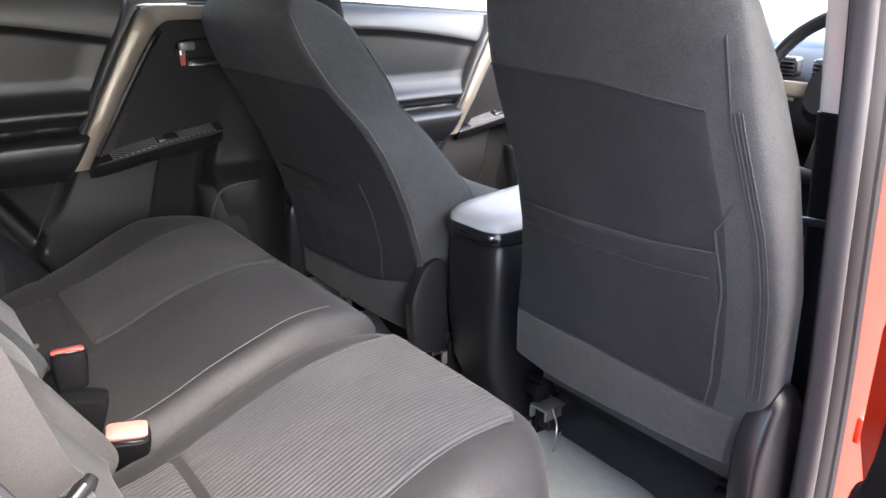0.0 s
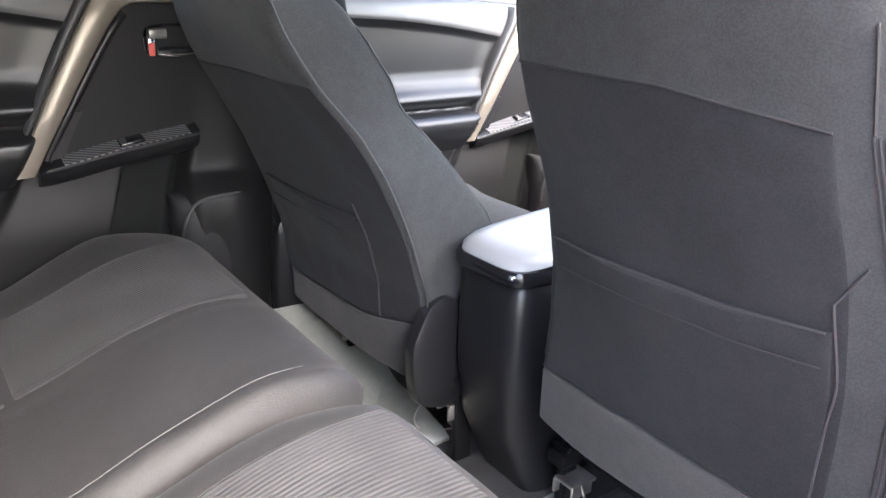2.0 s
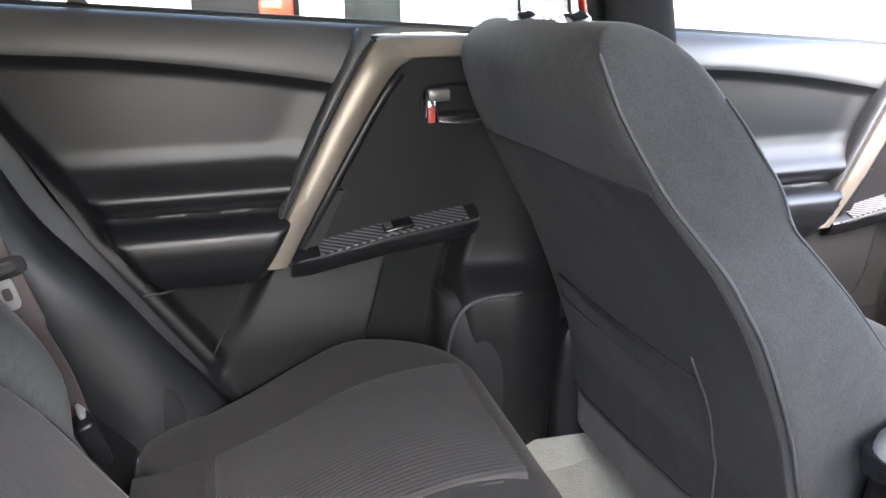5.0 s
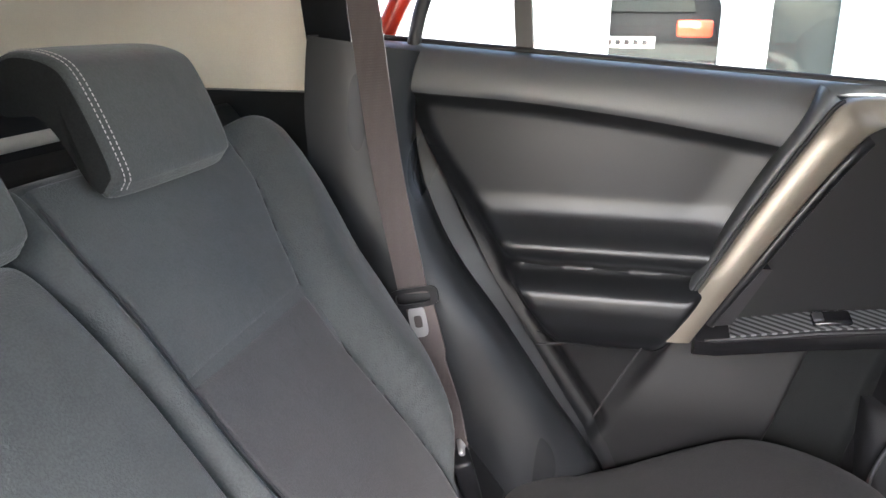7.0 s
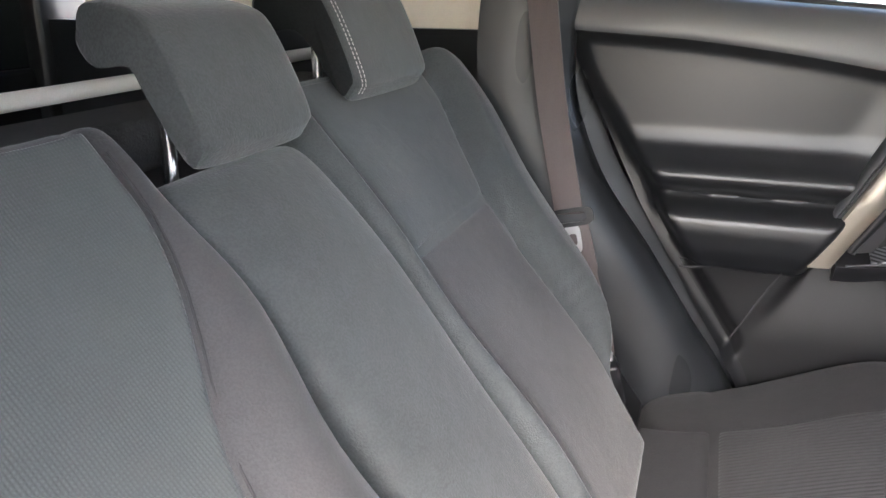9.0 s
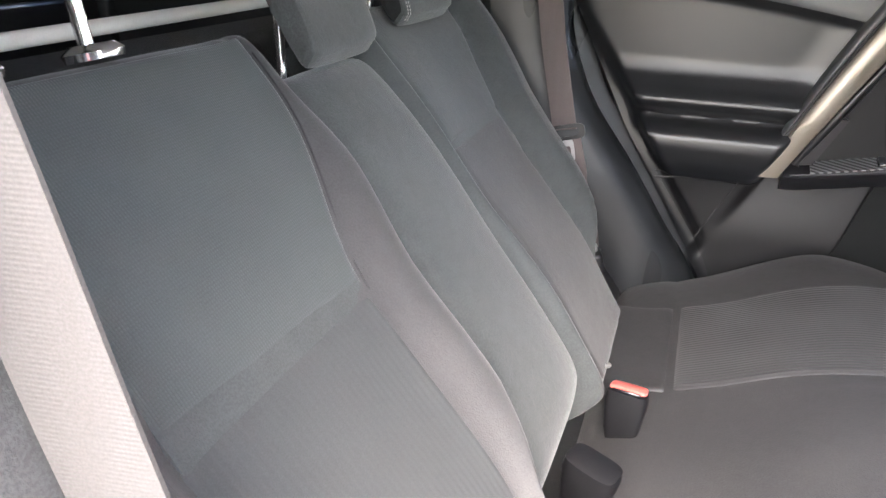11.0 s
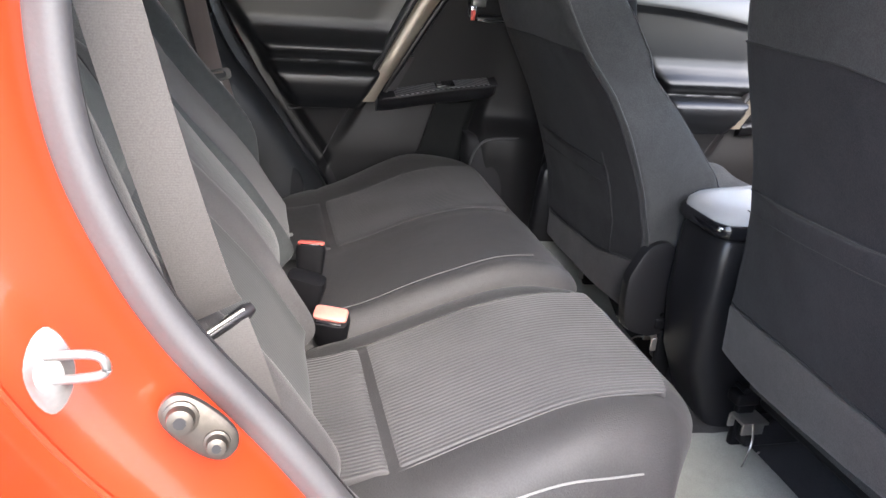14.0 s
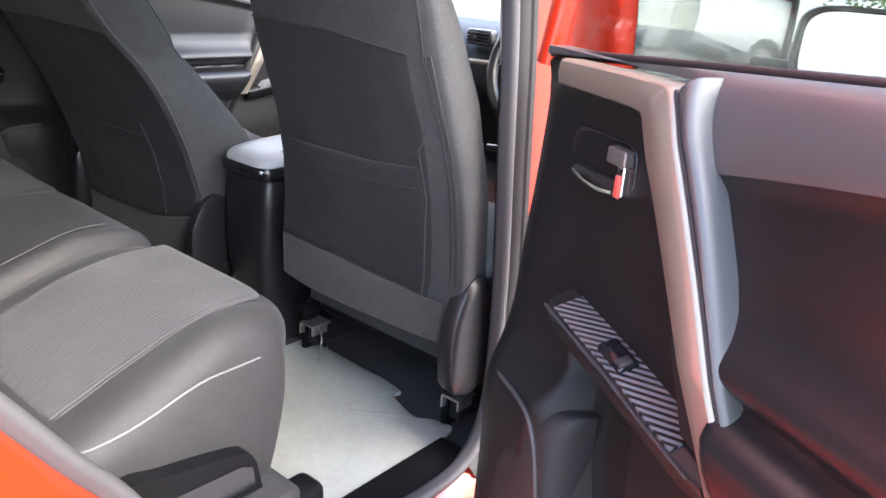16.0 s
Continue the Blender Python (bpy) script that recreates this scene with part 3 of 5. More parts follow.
# side welt where the cushion's top meets its side
def flank(y, z):
    """Outer flank of the narrow cushion at a height."""
    for k in range(400):
        u = 1 - k * 0.0005
        x = 0.132 + 0.523 * u
        if 0.13 + (cushion_top(x, y) - 0.13) * edge(u, 8) * edge((y + 0.56) / 0.582, 6) >= z:
            break
    return Vector((*front_round(x, y), z)) + Vector((0.001, 0, 0.001))


welt = [flank(y, 0.318 + 0.052 * smooth01(y, -0.47, -0.14)) for y in (-0.50 + 0.445 * i / 16 for i in range(17))]
part("welt", tube(welt, 0.0015, 6), WELT, bench_right, "grey piping on the cushion's side")
# hinge cover beside the cushion's foot
cover = thing("seat_hinge_cover", "black plastic hinge cover beside the bench's foot", "seat hinge cover")
prof = spline([(0, -0.42, 0.17), (0, -0.40, 0.27), (0, -0.33, 0.265), (0, -0.22, 0.245), (0, -0.19, 0.225), (0, -0.175, 0.165)], 5)
part("cover", loft([[Vector((x, p.y, p.z)) for p in prof] for x in (0.645, 0.675, 0.683)]), HARD, cover)
part("recess", loft([[Vector((x, -0.36 + 0.17 * a, 0.178 + 0.05 * b)) for a, b in ((0, 0), (1, 0), (0.97, 0.7), (0.85, 0.9), (0, 1))] for x in (0.684, 0.6855)]), GLOSS, cover, "dark recess in the cover")
part("ledge", box(0.60, 0.668, -0.175, -0.02, 0.0, 0.085, 0.02, 3), HARD, cover)

# bench backrests in the plane of the back: x across, y down the back, z out of the cushion
BACK = pose(0, -0.53, 0.36, -52.9, 0, 0)


def back_depth(x, y):
    return -0.13


def right_face(x, y):
    s = -y
    h = 0.0
    e0 = 0.235 - 0.09 * smooth01(s, 0.33, 0.58)
    h += 0.030 * bump1(x, e0 - 0.055, 0.05) + 0.035 * bump1(x, 0.585, 0.05)
    h -= 0.005 * bump1(x, e0, 0.006) + 0.004 * bump1(x, 0.53, 0.006)
    h += 0.012 * bump1(s, 0.16, 0.12) - 0.01 * smooth01(s, 0.45, 0.64)
    h -= 0.005 * bump1(s, 0.355 + 0.05 * (x - 0.25), 0.007) * smooth01(x, e0, e0 + 0.01)
    return h + 0.003 * noise.noise(Vector((x * 8, y * 8, 4.0)))


def left_edge(s):
    """Seam between the wide section's insert and its outer bolster."""
    return float(np.interp(s, [0.0, 0.14, 0.3, 0.41, 0.48, 0.56, 0.63], [-0.40, -0.41, -0.41, -0.42, -0.455, -0.505, -0.52]))


def left_face(x, y):
    s = -y
    e = left_edge(s)
    h = 0.020 * bump1(x, -0.128, 0.016) + 0.040 * smooth01(e - x, 0.0, 0.05) * (1 - 0.55 * smooth01(e - x, 0.07, 0.19))
    h -= 0.006 * bump1(x, -0.150, 0.006) + 0.006 * bump1(x, e, 0.006)
    h += 0.012 * bump1(s, 0.16, 0.12) - 0.01 * smooth01(s, 0.45, 0.64)
    h -= 0.0045 * bump1(s, 0.408, 0.006) * smooth01(-x, 0.145, 0.155) * (1 - smooth01(x, e + 0.01, e))
    return h + 0.003 * noise.noise(Vector((x * 8, y * 8, 9.0)))


def middle_face(x, y):
    s = -y
    return 0.004 + 0.010 * (1 - (x / 0.12) ** 2) - 0.012 * smooth01(s, 0.4, 0.6) + 0.002 * noise.noise(Vector((x * 8, y * 8, 2.0)))


LEFT_RIM = along([(0.0, -0.41), (0.10, -0.43), (0.17, -0.475), (0.26, -0.555), (0.34, -0.592), (0.45, -0.612), (0.56, -0.632), (0.60, -0.634), (0.625, -0.615), (0.645, -0.575)])


INNER_EDGE = along([(-0.02, 0.238), (0.06, 0.234), (0.09, 0.208), (0.135, 0.152), (0.19, 0.122), (0.27, 0.112), (0.66, 0.112)])


def back_warp(x, y):
    s = -y
    if 0.11 < x < 0.24:
        return INNER_EDGE(s) + (x - 0.112) * (0.24 - INNER_EDGE(s)) / 0.128, y
    if x < -0.15:
        return -0.15 + (x + 0.15) * (LEFT_RIM(s) + 0.15) / -0.485, y
    return x - 0.05 * smooth01(s, 0.5, 0.66) * smooth01(x, 0.35, 0.64), y


def insert_x(x, y):
    return x - 0.09 * smooth01(-y, 0.33, 0.58) * (0.525 - x) / 0.285


back_right = part("backrest", pad(0.112, 0.66, -0.645, 0.02, right_face, back_depth, 9, 12, 56, 52, back_warp), BOLSTER, seat_right)
back_right.matrix_local = BACK


def bolster_ring(s, grow=1.0):
    """Section of the upright side bolster by the door seal."""
    c = Vector((0.656 - 0.012 * smooth01(s, 0.4, 0.62), -s, -0.046 + 0.115 * smooth01(s, 0.10, 0.6)))
    e = edge((s - 0.235) / 0.40, 5) * grow
    return [c + Vector((0.046 * e * math.copysign(abs(math.cos(a)) ** 0.7, math.cos(a)), 0, 0.050 * e * math.copysign(abs(math.sin(a)) ** 0.7, math.sin(a)))) for a in (2 * math.pi * k / 24 for k in range(24))]


side = part("side_bolster", loft([bolster_ring(0.235 + 0.40 * f) for f in spaced(22) if 0 < f < 1]), SEATCLOTH, seat_right, "dark cloth side bolster beside the door seal")
side.matrix_local = BACK
part("stitching", stitches([bolster_ring(0.30 + 0.28 * i / 14, 1.012)[2] for i in range(15)], 0.0045, 0.0024, 0.0006), THREAD, side, "pale stitching on the bolster")
part("edge_band", tube([bolster_ring(0.29 + 0.31 * i / 14, 1.0)[1] for i in range(15)], 0.0045, 8), SIDECLOTH, side, "black woven band behind the stitching")
part("insert_base", overlay(0.24, 0.525, -0.60, -0.01, lambda x, y: right_face(insert_x(x, y), y), 0.0008, 0.012, 30, 30, 20, lambda x, y: (insert_x(x, y), y)), SEATBACK, back_right)
part("upper_insert", overlay(0.24, 0.525, -0.63, -0.356, lambda x, y: right_face(insert_x(x, y), y), 0.002, 0.012, 30, 26, 12, lambda x, y: (insert_x(x, y), y)), KNIT, back_right)
part("lower_insert", overlay(0.24, 0.528, -0.352, 0.0, right_face, 0.003, 0.012, 26, 26, 12), RIBSOFT, back_right, "ribbed dark grey cloth insert")
back_left = part("backrest", pad(-0.635, -0.112, -0.645, 0.02, lambda x, y: left_face(*back_warp(x, y)), back_depth, 9, 14, 60, 60, back_warp), SEATBACK, seat_left)
back_left.matrix_local = BACK
for nm, s0, s1, m in (("upper_insert", 0.412, 0.63, SEATBACK), ("lower_insert", 0.0, 0.404, LOWBACK)):
    bm = pad(0, 1, -s1, -s0, lambda u, y: left_face(-0.156 + (left_edge(-y) + 0.162) * u, y) + 0.0012, lambda u, y: left_face(-0.156 + (left_edge(-y) + 0.162) * u, y) - 0.012, 14, 14, 30, 30, lambda u, y: (-0.156 + (left_edge(-y) + 0.162) * u, y))
    part(nm, bm, m, back_left, "dark grey cloth insert")
armrest = part("armrest", pad(-0.108, 0.108, -0.585, -0.03, middle_face, back_depth, 12, 9, 30, 40, lambda x, y: (x * (1 + 0.62 * (1 - smooth01(-y, 0.08, 0.25)) * smooth01(x, 0.0, 0.1)), y)), FABRIC, seat_left, "folded middle armrest panel")
armrest.matrix_local = BACK
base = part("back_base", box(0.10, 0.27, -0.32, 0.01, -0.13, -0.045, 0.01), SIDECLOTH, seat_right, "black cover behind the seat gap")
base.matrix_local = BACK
for edge_at in (lambda s: -0.152, left_edge):
    part("seam", tube([Vector((edge_at(s), -s, left_face(edge_at(s), -s) + 0.0015)) for s in (0.03 + 0.58 * i / 24 for i in range(25))], 0.0014, 6), SEAM, back_left)
part("seam", tube([Vector((0.235 - 0.09 * smooth01(s, 0.33, 0.58), -s, right_face(0.235 - 0.09 * smooth01(s, 0.33, 0.58), -s) + 0.0012)) for s in (0.03 + 0.58 * i / 20 for i in range(21))], 0.0013, 6), SEAM, back_right)


# ---------------------------------------------------------------- headrests
def headrest(cx, y, z, w, group, label, height=0.125, deep=0.13, lift=0.0, thread=True):
    """A wedge-shaped pad on two chrome posts; y, z: its lower front edge."""
    h = thing("headrest", label, "headrest", group)
    h.matrix_world = pose(cx, y, z)
    prof = spline([(0, 0.0, 0.0), (0, 0.004, 0.02), (0, -0.03, height * 0.8), (0, -0.055, height), (0, -0.10, height * 1.04), (0, -deep - 0.01, height * 0.86),
                   (0, -deep - 0.01, 0.085), (0, -deep + 0.005, 0.07), (0, -deep * 0.62, 0.072), (0, -0.045, 0.046), (0, -0.012, -0.006), (0, 0.0, 0.0)], 5)[:-1]
    cen = Vector((0, -deep * 0.5, height * 0.5))
    rings = []
    for k in range(17):
        u = math.sin((-1 + 2 * k / 16) * math.pi / 2)
        e = (1 - abs(u) ** 4) ** (1 / 4) if abs(u) < 1 else 0.0
        sc = 0.88 + 0.12 * e
        rings.append([Vector((u * w / 2, *(cen + (p - cen) * sc).yz)) for p in prof])
    part("pad", loft(rings), FABRIC, h)
    if thread:
        side_prof = [Vector((w / 2 + 0.0, *(cen + (p - cen) * 0.885).yz)) for p in prof]
        part("side_panel", loft([[p - Vector((0.012, 0, 0)) for p in side_prof], [p + Vector((0.001, 0, 0)) for p in side_prof], [Vector((w / 2 + 0.004, *(cen + (p - cen) * 0.80).yz)) for p in prof]]), SIDECLOTH, h, "darker cloth side panel")
        for off in (0.012, 0.020):
            u = 1 - 2 * off / w
            e = (1 - abs(u) ** 4) ** (1 / 4)
            sc = 0.88 + 0.12 * e + 0.008
            pts = [Vector((u * w / 2, *(cen + (p - cen) * sc).yz)) for p in prof[:26]]
            part("stitching", stitches(pts, 0.0034, 0.0016, 0.00055), THREAD, h, "pale double stitching")
    for px in (-w * 0.27, w * 0.27):
        part("post", tube([(px, -deep * 0.62, 0.05), (px, -deep * 0.62, -0.03 - lift * 0.5), (px, -deep * 0.52, -0.072 - lift)], 0.0065, 10), CHROME, h, "chrome post")
    return h


headrest(-0.325, -0.875, 0.842, 0.225, "rear headrests", "dark grey cloth headrest with pale double stitching on the bench", deep=0.118)
headrest(0.004, -0.862, 0.827, 0.172, "rear headrests", "low dark grey cloth headrest over the middle seat", 0.115, 0.10, thread=False)
headrest(0.405, -0.86, 0.985, 0.225, "rear headrests", "raised dark grey cloth headrest on two chrome posts", lift=0.05)
for px in (0.345, 0.465):
    sleeve = thing("headrest_sleeve", "chrome and plastic sleeve in the backrest's top", "headrest sleeve", "headrest sleeves")
    part("collar", moved(loft([ringed(0, 0, 0.052, 0.034, 0, 20, 2.5), ringed(0, 0, 0.056, 0.036, 0.006, 20, 2.5), ringed(0, 0, 0.04, 0.026, 0.012, 20, 2.5)]), pose(px, -0.921, 0.862, 12, 0, 0)), CHROME, sleeve)
bar = thing("cargo_cover_bar", "pale metal bar of the cargo cover behind the backrest", "cargo bar")
part("bar", tube([(-0.66, -1.1, 0.862), (0.66, -1.1, 0.85)], 0.009, 12), PALE, bar)
part("housing", box(-0.66, 0.66, -1.20, -1.07, 0.76, 0.82, 0.02, 3), CARPET, bar)


# ---------------------------------------------------------------- belts and buckles
def buckle(x, y, z, turn, tilt, lean, red=BUTTON, big=1.0, label="black seat belt buckle with a red release button on the bench"):
    b = thing("belt_buckle", label, "belt buckle", "belt buckles")
    b.matrix_world = pose(x, y, z, -lean, tilt, turn) @ Matrix.Scale(big, 4)
    part("housing", loft([ringed(0, 0, w, d, zz, 24, 4) for zz, w, d in ((-0.07, 0.036, 0.018), (-0.045, 0.05, 0.026), (0.0, 0.060, 0.038), (0.012, 0.057, 0.036), (0.014, 0.05, 0.03))]), HARD, b)
    if red:
        part("button", loft([ringed(0, 0.004, 0.052, 0.026, 0.0125, 20, 6), ringed(0, 0.004, 0.052, 0.026, 0.018, 20, 6), ringed(0, 0.004, 0.046, 0.02, 0.0205, 20, 6)]), red, b, "red release button")
        part("slot", box(-0.02, 0.02, -0.0155, -0.0115, 0.0125, 0.0165, 0.0005, 1), GLOSS, b)
    part("stalk", box(-0.012, 0.012, -0.006, 0.006, -0.14, -0.065, 0.004), PAD, b)
    return b


buckle(-0.122, -0.492, 0.354, 80, 0, 14)
buckle(0.157, -0.478, 0.337, 72, 4, -26, FADED, 1.08, label="black belt buckle with a faded red button on the bench")
buckle(0.085, -0.515, 0.377, 70, 10, -5, None, 1.15, label="plain black middle belt buckle standing up between cushion and back")
for ax, ay, az in ((0.198, -0.556, 0.378), (0.198, -0.545, 0.335), (-0.20, -0.545, 0.36)):
    hook = thing("anchor_hook", "small bright metal anchor hook between cushion and backrest", "anchor hook", "child seat anchors")
    part("loop", tube(spline([(ax, ay - 0.02, az), (ax - 0.002, ay + 0.012, az), (ax + 0.012, ay + 0.016, az + 0.004), (ax + 0.018, ay - 0.02, az)], 5), 0.0035, 8), STEEL, hook)


def plate_ring(cx, cy, w, h, hole, t):
    """A flat metal tongue with a slot."""
    out, inn = ringed(cx, cy, w, h, 0, 28, 4), ringed(cx, cy, w * hole, h * hole * 0.8, 0, 28, 4)
    bm = bmesh.new()
    vs = [[bm.verts.new((p.x, p.y, z)) for p in ring] for z in (0, t) for ring in (out, inn)]
    for j in range(28):
        k = (j + 1) % 28
        bm.faces.new((vs[0][j], vs[0][k], vs[1][k], vs[1][j]))
        bm.faces.new((vs[2][j], vs[2][k], vs[3][k], vs[3][j]))
        bm.faces.new((vs[0][j], vs[0][k], vs[2][k], vs[2][j]))
        bm.faces.new((vs[1][j], vs[1][k], vs[3][k], vs[3][j]))
    return bm


# far belt: shoulder strap, tongue, lap strap to its anchor
belt_far = thing("seat_belt", "brownish grey seat belt hanging beside the bench with chrome tongue", "seat belt", "seat belts")
tongue_at = Vector((-0.622, -0.692, 0.614))
part("webbing", ribbon(spline([(-0.66, -0.79, 1.12), (-0.645, -0.768, 1.02), (-0.63, -0.733, 0.80), tongue_at], 6), (0.25, 1, -0.15), 0.05), BELTFAR, belt_far)
part("lap_webbing", ribbon(spline([tongue_at + Vector((0.012, 0.012, -0.012)), (-0.60, -0.655, 0.52), (-0.585, -0.628, 0.45), (-0.572, -0.612, 0.38)], 6), [(0.2, 1, -0.2)] * 6 + [(0.5, 0.9, 0.1)] * 13, 0.046), BELTFAR, belt_far)
turn_far = Matrix.Translation(tongue_at + Vector((0.012, 0.004, -0.002))) @ Matrix.Rotation(radians(12), 4, "X") @ Matrix.Rotation(radians(80), 4, "Y") @ Matrix.Rotation(radians(92), 4, "Z")
part("tongue_frame", moved(plate_ring(0, 0, 0.076, 0.03, 0.7, 0.006), turn_far), SATIN, belt_far, "black plastic tongue head")
part("tongue", moved(plate_ring(0, -0.036, 0.026, 0.046, 0.5, 0.003), turn_far), BRIGHT, belt_far, "chrome tongue")
part("anchor", moved(box(-0.02, 0.02, -0.014, 0.014, -0.045, 0.04, 0.007), pose(-0.552, -0.595, 0.365, 15, 10, 20)), SATIN, belt_far, "black anchor buckle")
part("anchor_tip", moved(box(-0.013, 0.013, -0.004, 0.004, -0.016, 0.016, 0.003), pose(-0.556, -0.600, 0.402, 30, 25, 20)), BRIGHT, belt_far)

# near belt, in the daylight of the open door
belt_near = thing("seat_belt", "woven seat belt hanging in the door opening, light grey in daylight", "seat belt", "seat belts")
part("webbing", ribbon(spline([(0.665, -0.752, 1.14), (0.655, -0.735, 1.0), (0.645, -0.709, 0.87), (0.64, -0.68, 0.745), (0.632, -0.648, 0.625), (0.625, -0.636, 0.595)], 6), (-0.12, 1, 0.1), 0.05), BELT, belt_near)
part("lap_webbing", ribbon(spline([(0.62, -0.628, 0.575), (0.630, -0.612, 0.53), (0.64, -0.59, 0.46), (0.642, -0.565, 0.38)], 6), (-0.3, 1, 0.2), 0.044), BELT, belt_near)
part("tongue_bar", tube([(0.639, -0.666, 0.559), (0.635, -0.658, 0.562), (0.620, -0.632, 0.574), (0.605, -0.611, 0.582), (0.600, -0.604, 0.585)], [0.003, 0.005, 0.006, 0.009, 0.006], 12), SATIN, belt_near, "black plastic tongue head seen edge on")
part("tongue_rim", tube([(0.640, -0.662, 0.566), (0.625, -0.634, 0.579), (0.611, -0.612, 0.588)], 0.0022, 8), STEEL, belt_near, "worn bright edge")
part("tongue", moved(plate_ring(0, -0.012, 0.022, 0.034, 0.5, 0.003), Matrix.Translation((0.602, -0.622, 0.572)) @ Matrix.Rotation(radians(75), 4, "Y") @ Matrix.Rotation(radians(70), 4, "Z")), STEEL, belt_near, "steel tongue")


# ---------------------------------------------------------------- front seats
def rounded(corners, n=5):
    """A closed outline with bent corners: (x, y, how far before the corner the bend begins)."""
    out, m = [], len(corners)
    for i, (x, y, r) in enumerate(corners):
        p = Vector((x, y))
        if not r:
            out.append(p)
            continue
        a, b = Vector(corners[i - 1][:2]) - p, Vector(corners[(i + 1) % m][:2]) - p
        a, b = a.normalized() * min(r, a.length * 0.45), b.normalized() * min(r, b.length * 0.45)
        for k in range(n):
            t = k / (n - 1)
            out.append(p + a * (1 - t) ** 2 + b * t * t)
    return out


BACK_STEPS = (0.04, 0.09, 0.15, 0.22, 0.3, 0.4, 0.5, 0.6, 0.7, 0.78, 0.85, 0.91, 0.96)


def front_seat(name, label, side, back_y, inner, outer, inner_front, outer_front, top_z, panel, pocket, piped):
    """A seat seen from behind. All tables go by height; x counts from the car's middle, side = -1 mirrors it."""
    seat = thing(name, label, "car seat", "front seats")
    flip = Matrix.Diagonal((side, 1, 1, 1))
    yb, xi, xo, fx, fy, ox, oy = (along(k) for k in (back_y, inner, outer, [(z, x) for z, x, y in inner_front], [(z, y) for z, x, y in inner_front],
                                                     [(z, x) for z, x, y in outer_front], [(z, y) for z, x, y in outer_front]))
    low = back_y[0][0]

    def on_back(f, z, lift=0.0):
        """A point of the back's surface, f across from the console's side."""
        y = yb(z) - 0.010 + 0.020 * abs(2 * f - 1) ** 2.6
        y += 0.005 * noise.noise(Vector((f * 3.1, z * 5, 1.7 + side))) + 0.0018 * noise.noise(Vector((f * 9, z * 16, 3)))
        return Vector((xi(z) + (xo(z) - xi(z)) * f, y - lift, z - lift * 0.3))

    def section(z):
        back = [(*on_back(f, z).xy, 0) for f in BACK_STEPS]
        a, b = on_back(0, z), on_back(1, z)
        return rounded([(fx(z), fy(z), 0.03), (a.x, a.y + 0.004, 0.016), *back, (b.x, b.y + 0.004, 0.022), (ox(z), oy(z), 0.05),
                        ((fx(z) + 2 * ox(z)) / 3, (fy(z) + oy(z)) / 2 - 0.045, 0.05), ((2 * fx(z) + ox(z)) / 3, (fy(z) + oy(z)) / 2 - 0.045, 0.05)])
    rings = []
    levels = [(low + (top_z - 0.06 - low) * i / 44, 1.0, 1.0) for i in range(45)]
    levels += [(top_z - 0.06 + 0.06 * math.sin(a), 1 - 0.12 * (1 - math.cos(a)), 1 - 0.85 * (1 - math.cos(a))) for a in (math.pi / 2 * k / 8 for k in range(1, 9))]
    for z, sx, sy in levels:
        ring = section(min(z, top_z))
        cx, cy = (xi(z) + xo(z)) / 2, (yb(z) + oy(z)) / 2
        rings.append([Vector((cx + (p.x - cx) * sx, cy + (p.y - cy) * sy, z)) for p in ring])

    def put(nm, bm, m, lab="", parent=None, **kw):
        return part(nm, moved(bm, flip), m, parent or seat, lab, **kw)

    def quilted(f0, f1, z0, z1, lift, nu=36, nv=36, swell=0.0, p=30):
        """A thin cloth panel over the back; z0, z1: tables over f or numbers."""
        bm = pad(0, 1, 0, 1, lambda u, v: lift + swell * math.sin(3.14 * u) * smooth01(v, 0.45, 0.95), lambda u, v: -0.008, p, p, nu, nv)
        lo = z0 if callable(z0) else (lambda f: z0)
        hi = z1 if callable(z1) else (lambda f: z1)
        for v in bm.verts:
            f = f0 + (f1 - f0) * v.co.x
            v.co = on_back(f, lo(f) + (hi(f) - lo(f)) * v.co.y, v.co.z)
        return bm

    def line(fs, zs, r, lift=0.001):
        return tube(spline([on_back(f, z, lift) for f, z in zip(fs, zs)], 3), r, 6)
    put("backrest", loft(rings), SEATCLOTH, angle=60)
    f0, f1, pz0, pz1 = panel
    back = put("back_panel", quilted(f0, f1, pz0, pz1, 0.0012), BACKCLOTH, "charcoal cloth panel on the backrest's rear")
    q0, q1, k0, k1 = pocket
    bag = put("map_pocket", quilted(q0, q1, k0, k1, 0.004, 36, 26, 0.008, 22), BACKCLOTH, "slack cloth map pocket")
    n = 20
    fs = [q0 + 0.01 + (q1 - q0 - 0.02) * i / n for i in range(n + 1)]
    for dz, r in ((0.002, 0.0016), (-0.034, 0.001)):
        put("hem", line(fs, [(k1(f) if callable(k1) else k1) + dz - 0.002 for f in fs], r, 0.006 if dz > 0 else 0.0105), SEAM, "", bag)
    # seams round the panel and the pocket
    low_at, top_at = (pz0 if callable(pz0) else (lambda f: pz0)), (pz1 if callable(pz1) else (lambda f: pz1))
    fs = [f0 + (f1 - f0) * i / n for i in range(n + 1)]
    put("seam", line(fs, [top_at(f) for f in fs], 0.0016), SEAM)
    put("seam", line(fs, [low_at(f) for f in fs], 0.0016), SEAM)
    edge_f = q1 if piped else q0
    rise = (k1(edge_f) if callable(k1) else k1)
    zs = [low_at(edge_f) + (rise + 0.03 - low_at(edge_f)) * i / n for i in range(n + 1)]
    put("piping", line([edge_f + (0.012 if piped else -0.012) * bump1(z, rise - 0.05, 0.05) for z in zs], zs, 0.0015, 0.002), PIPING)
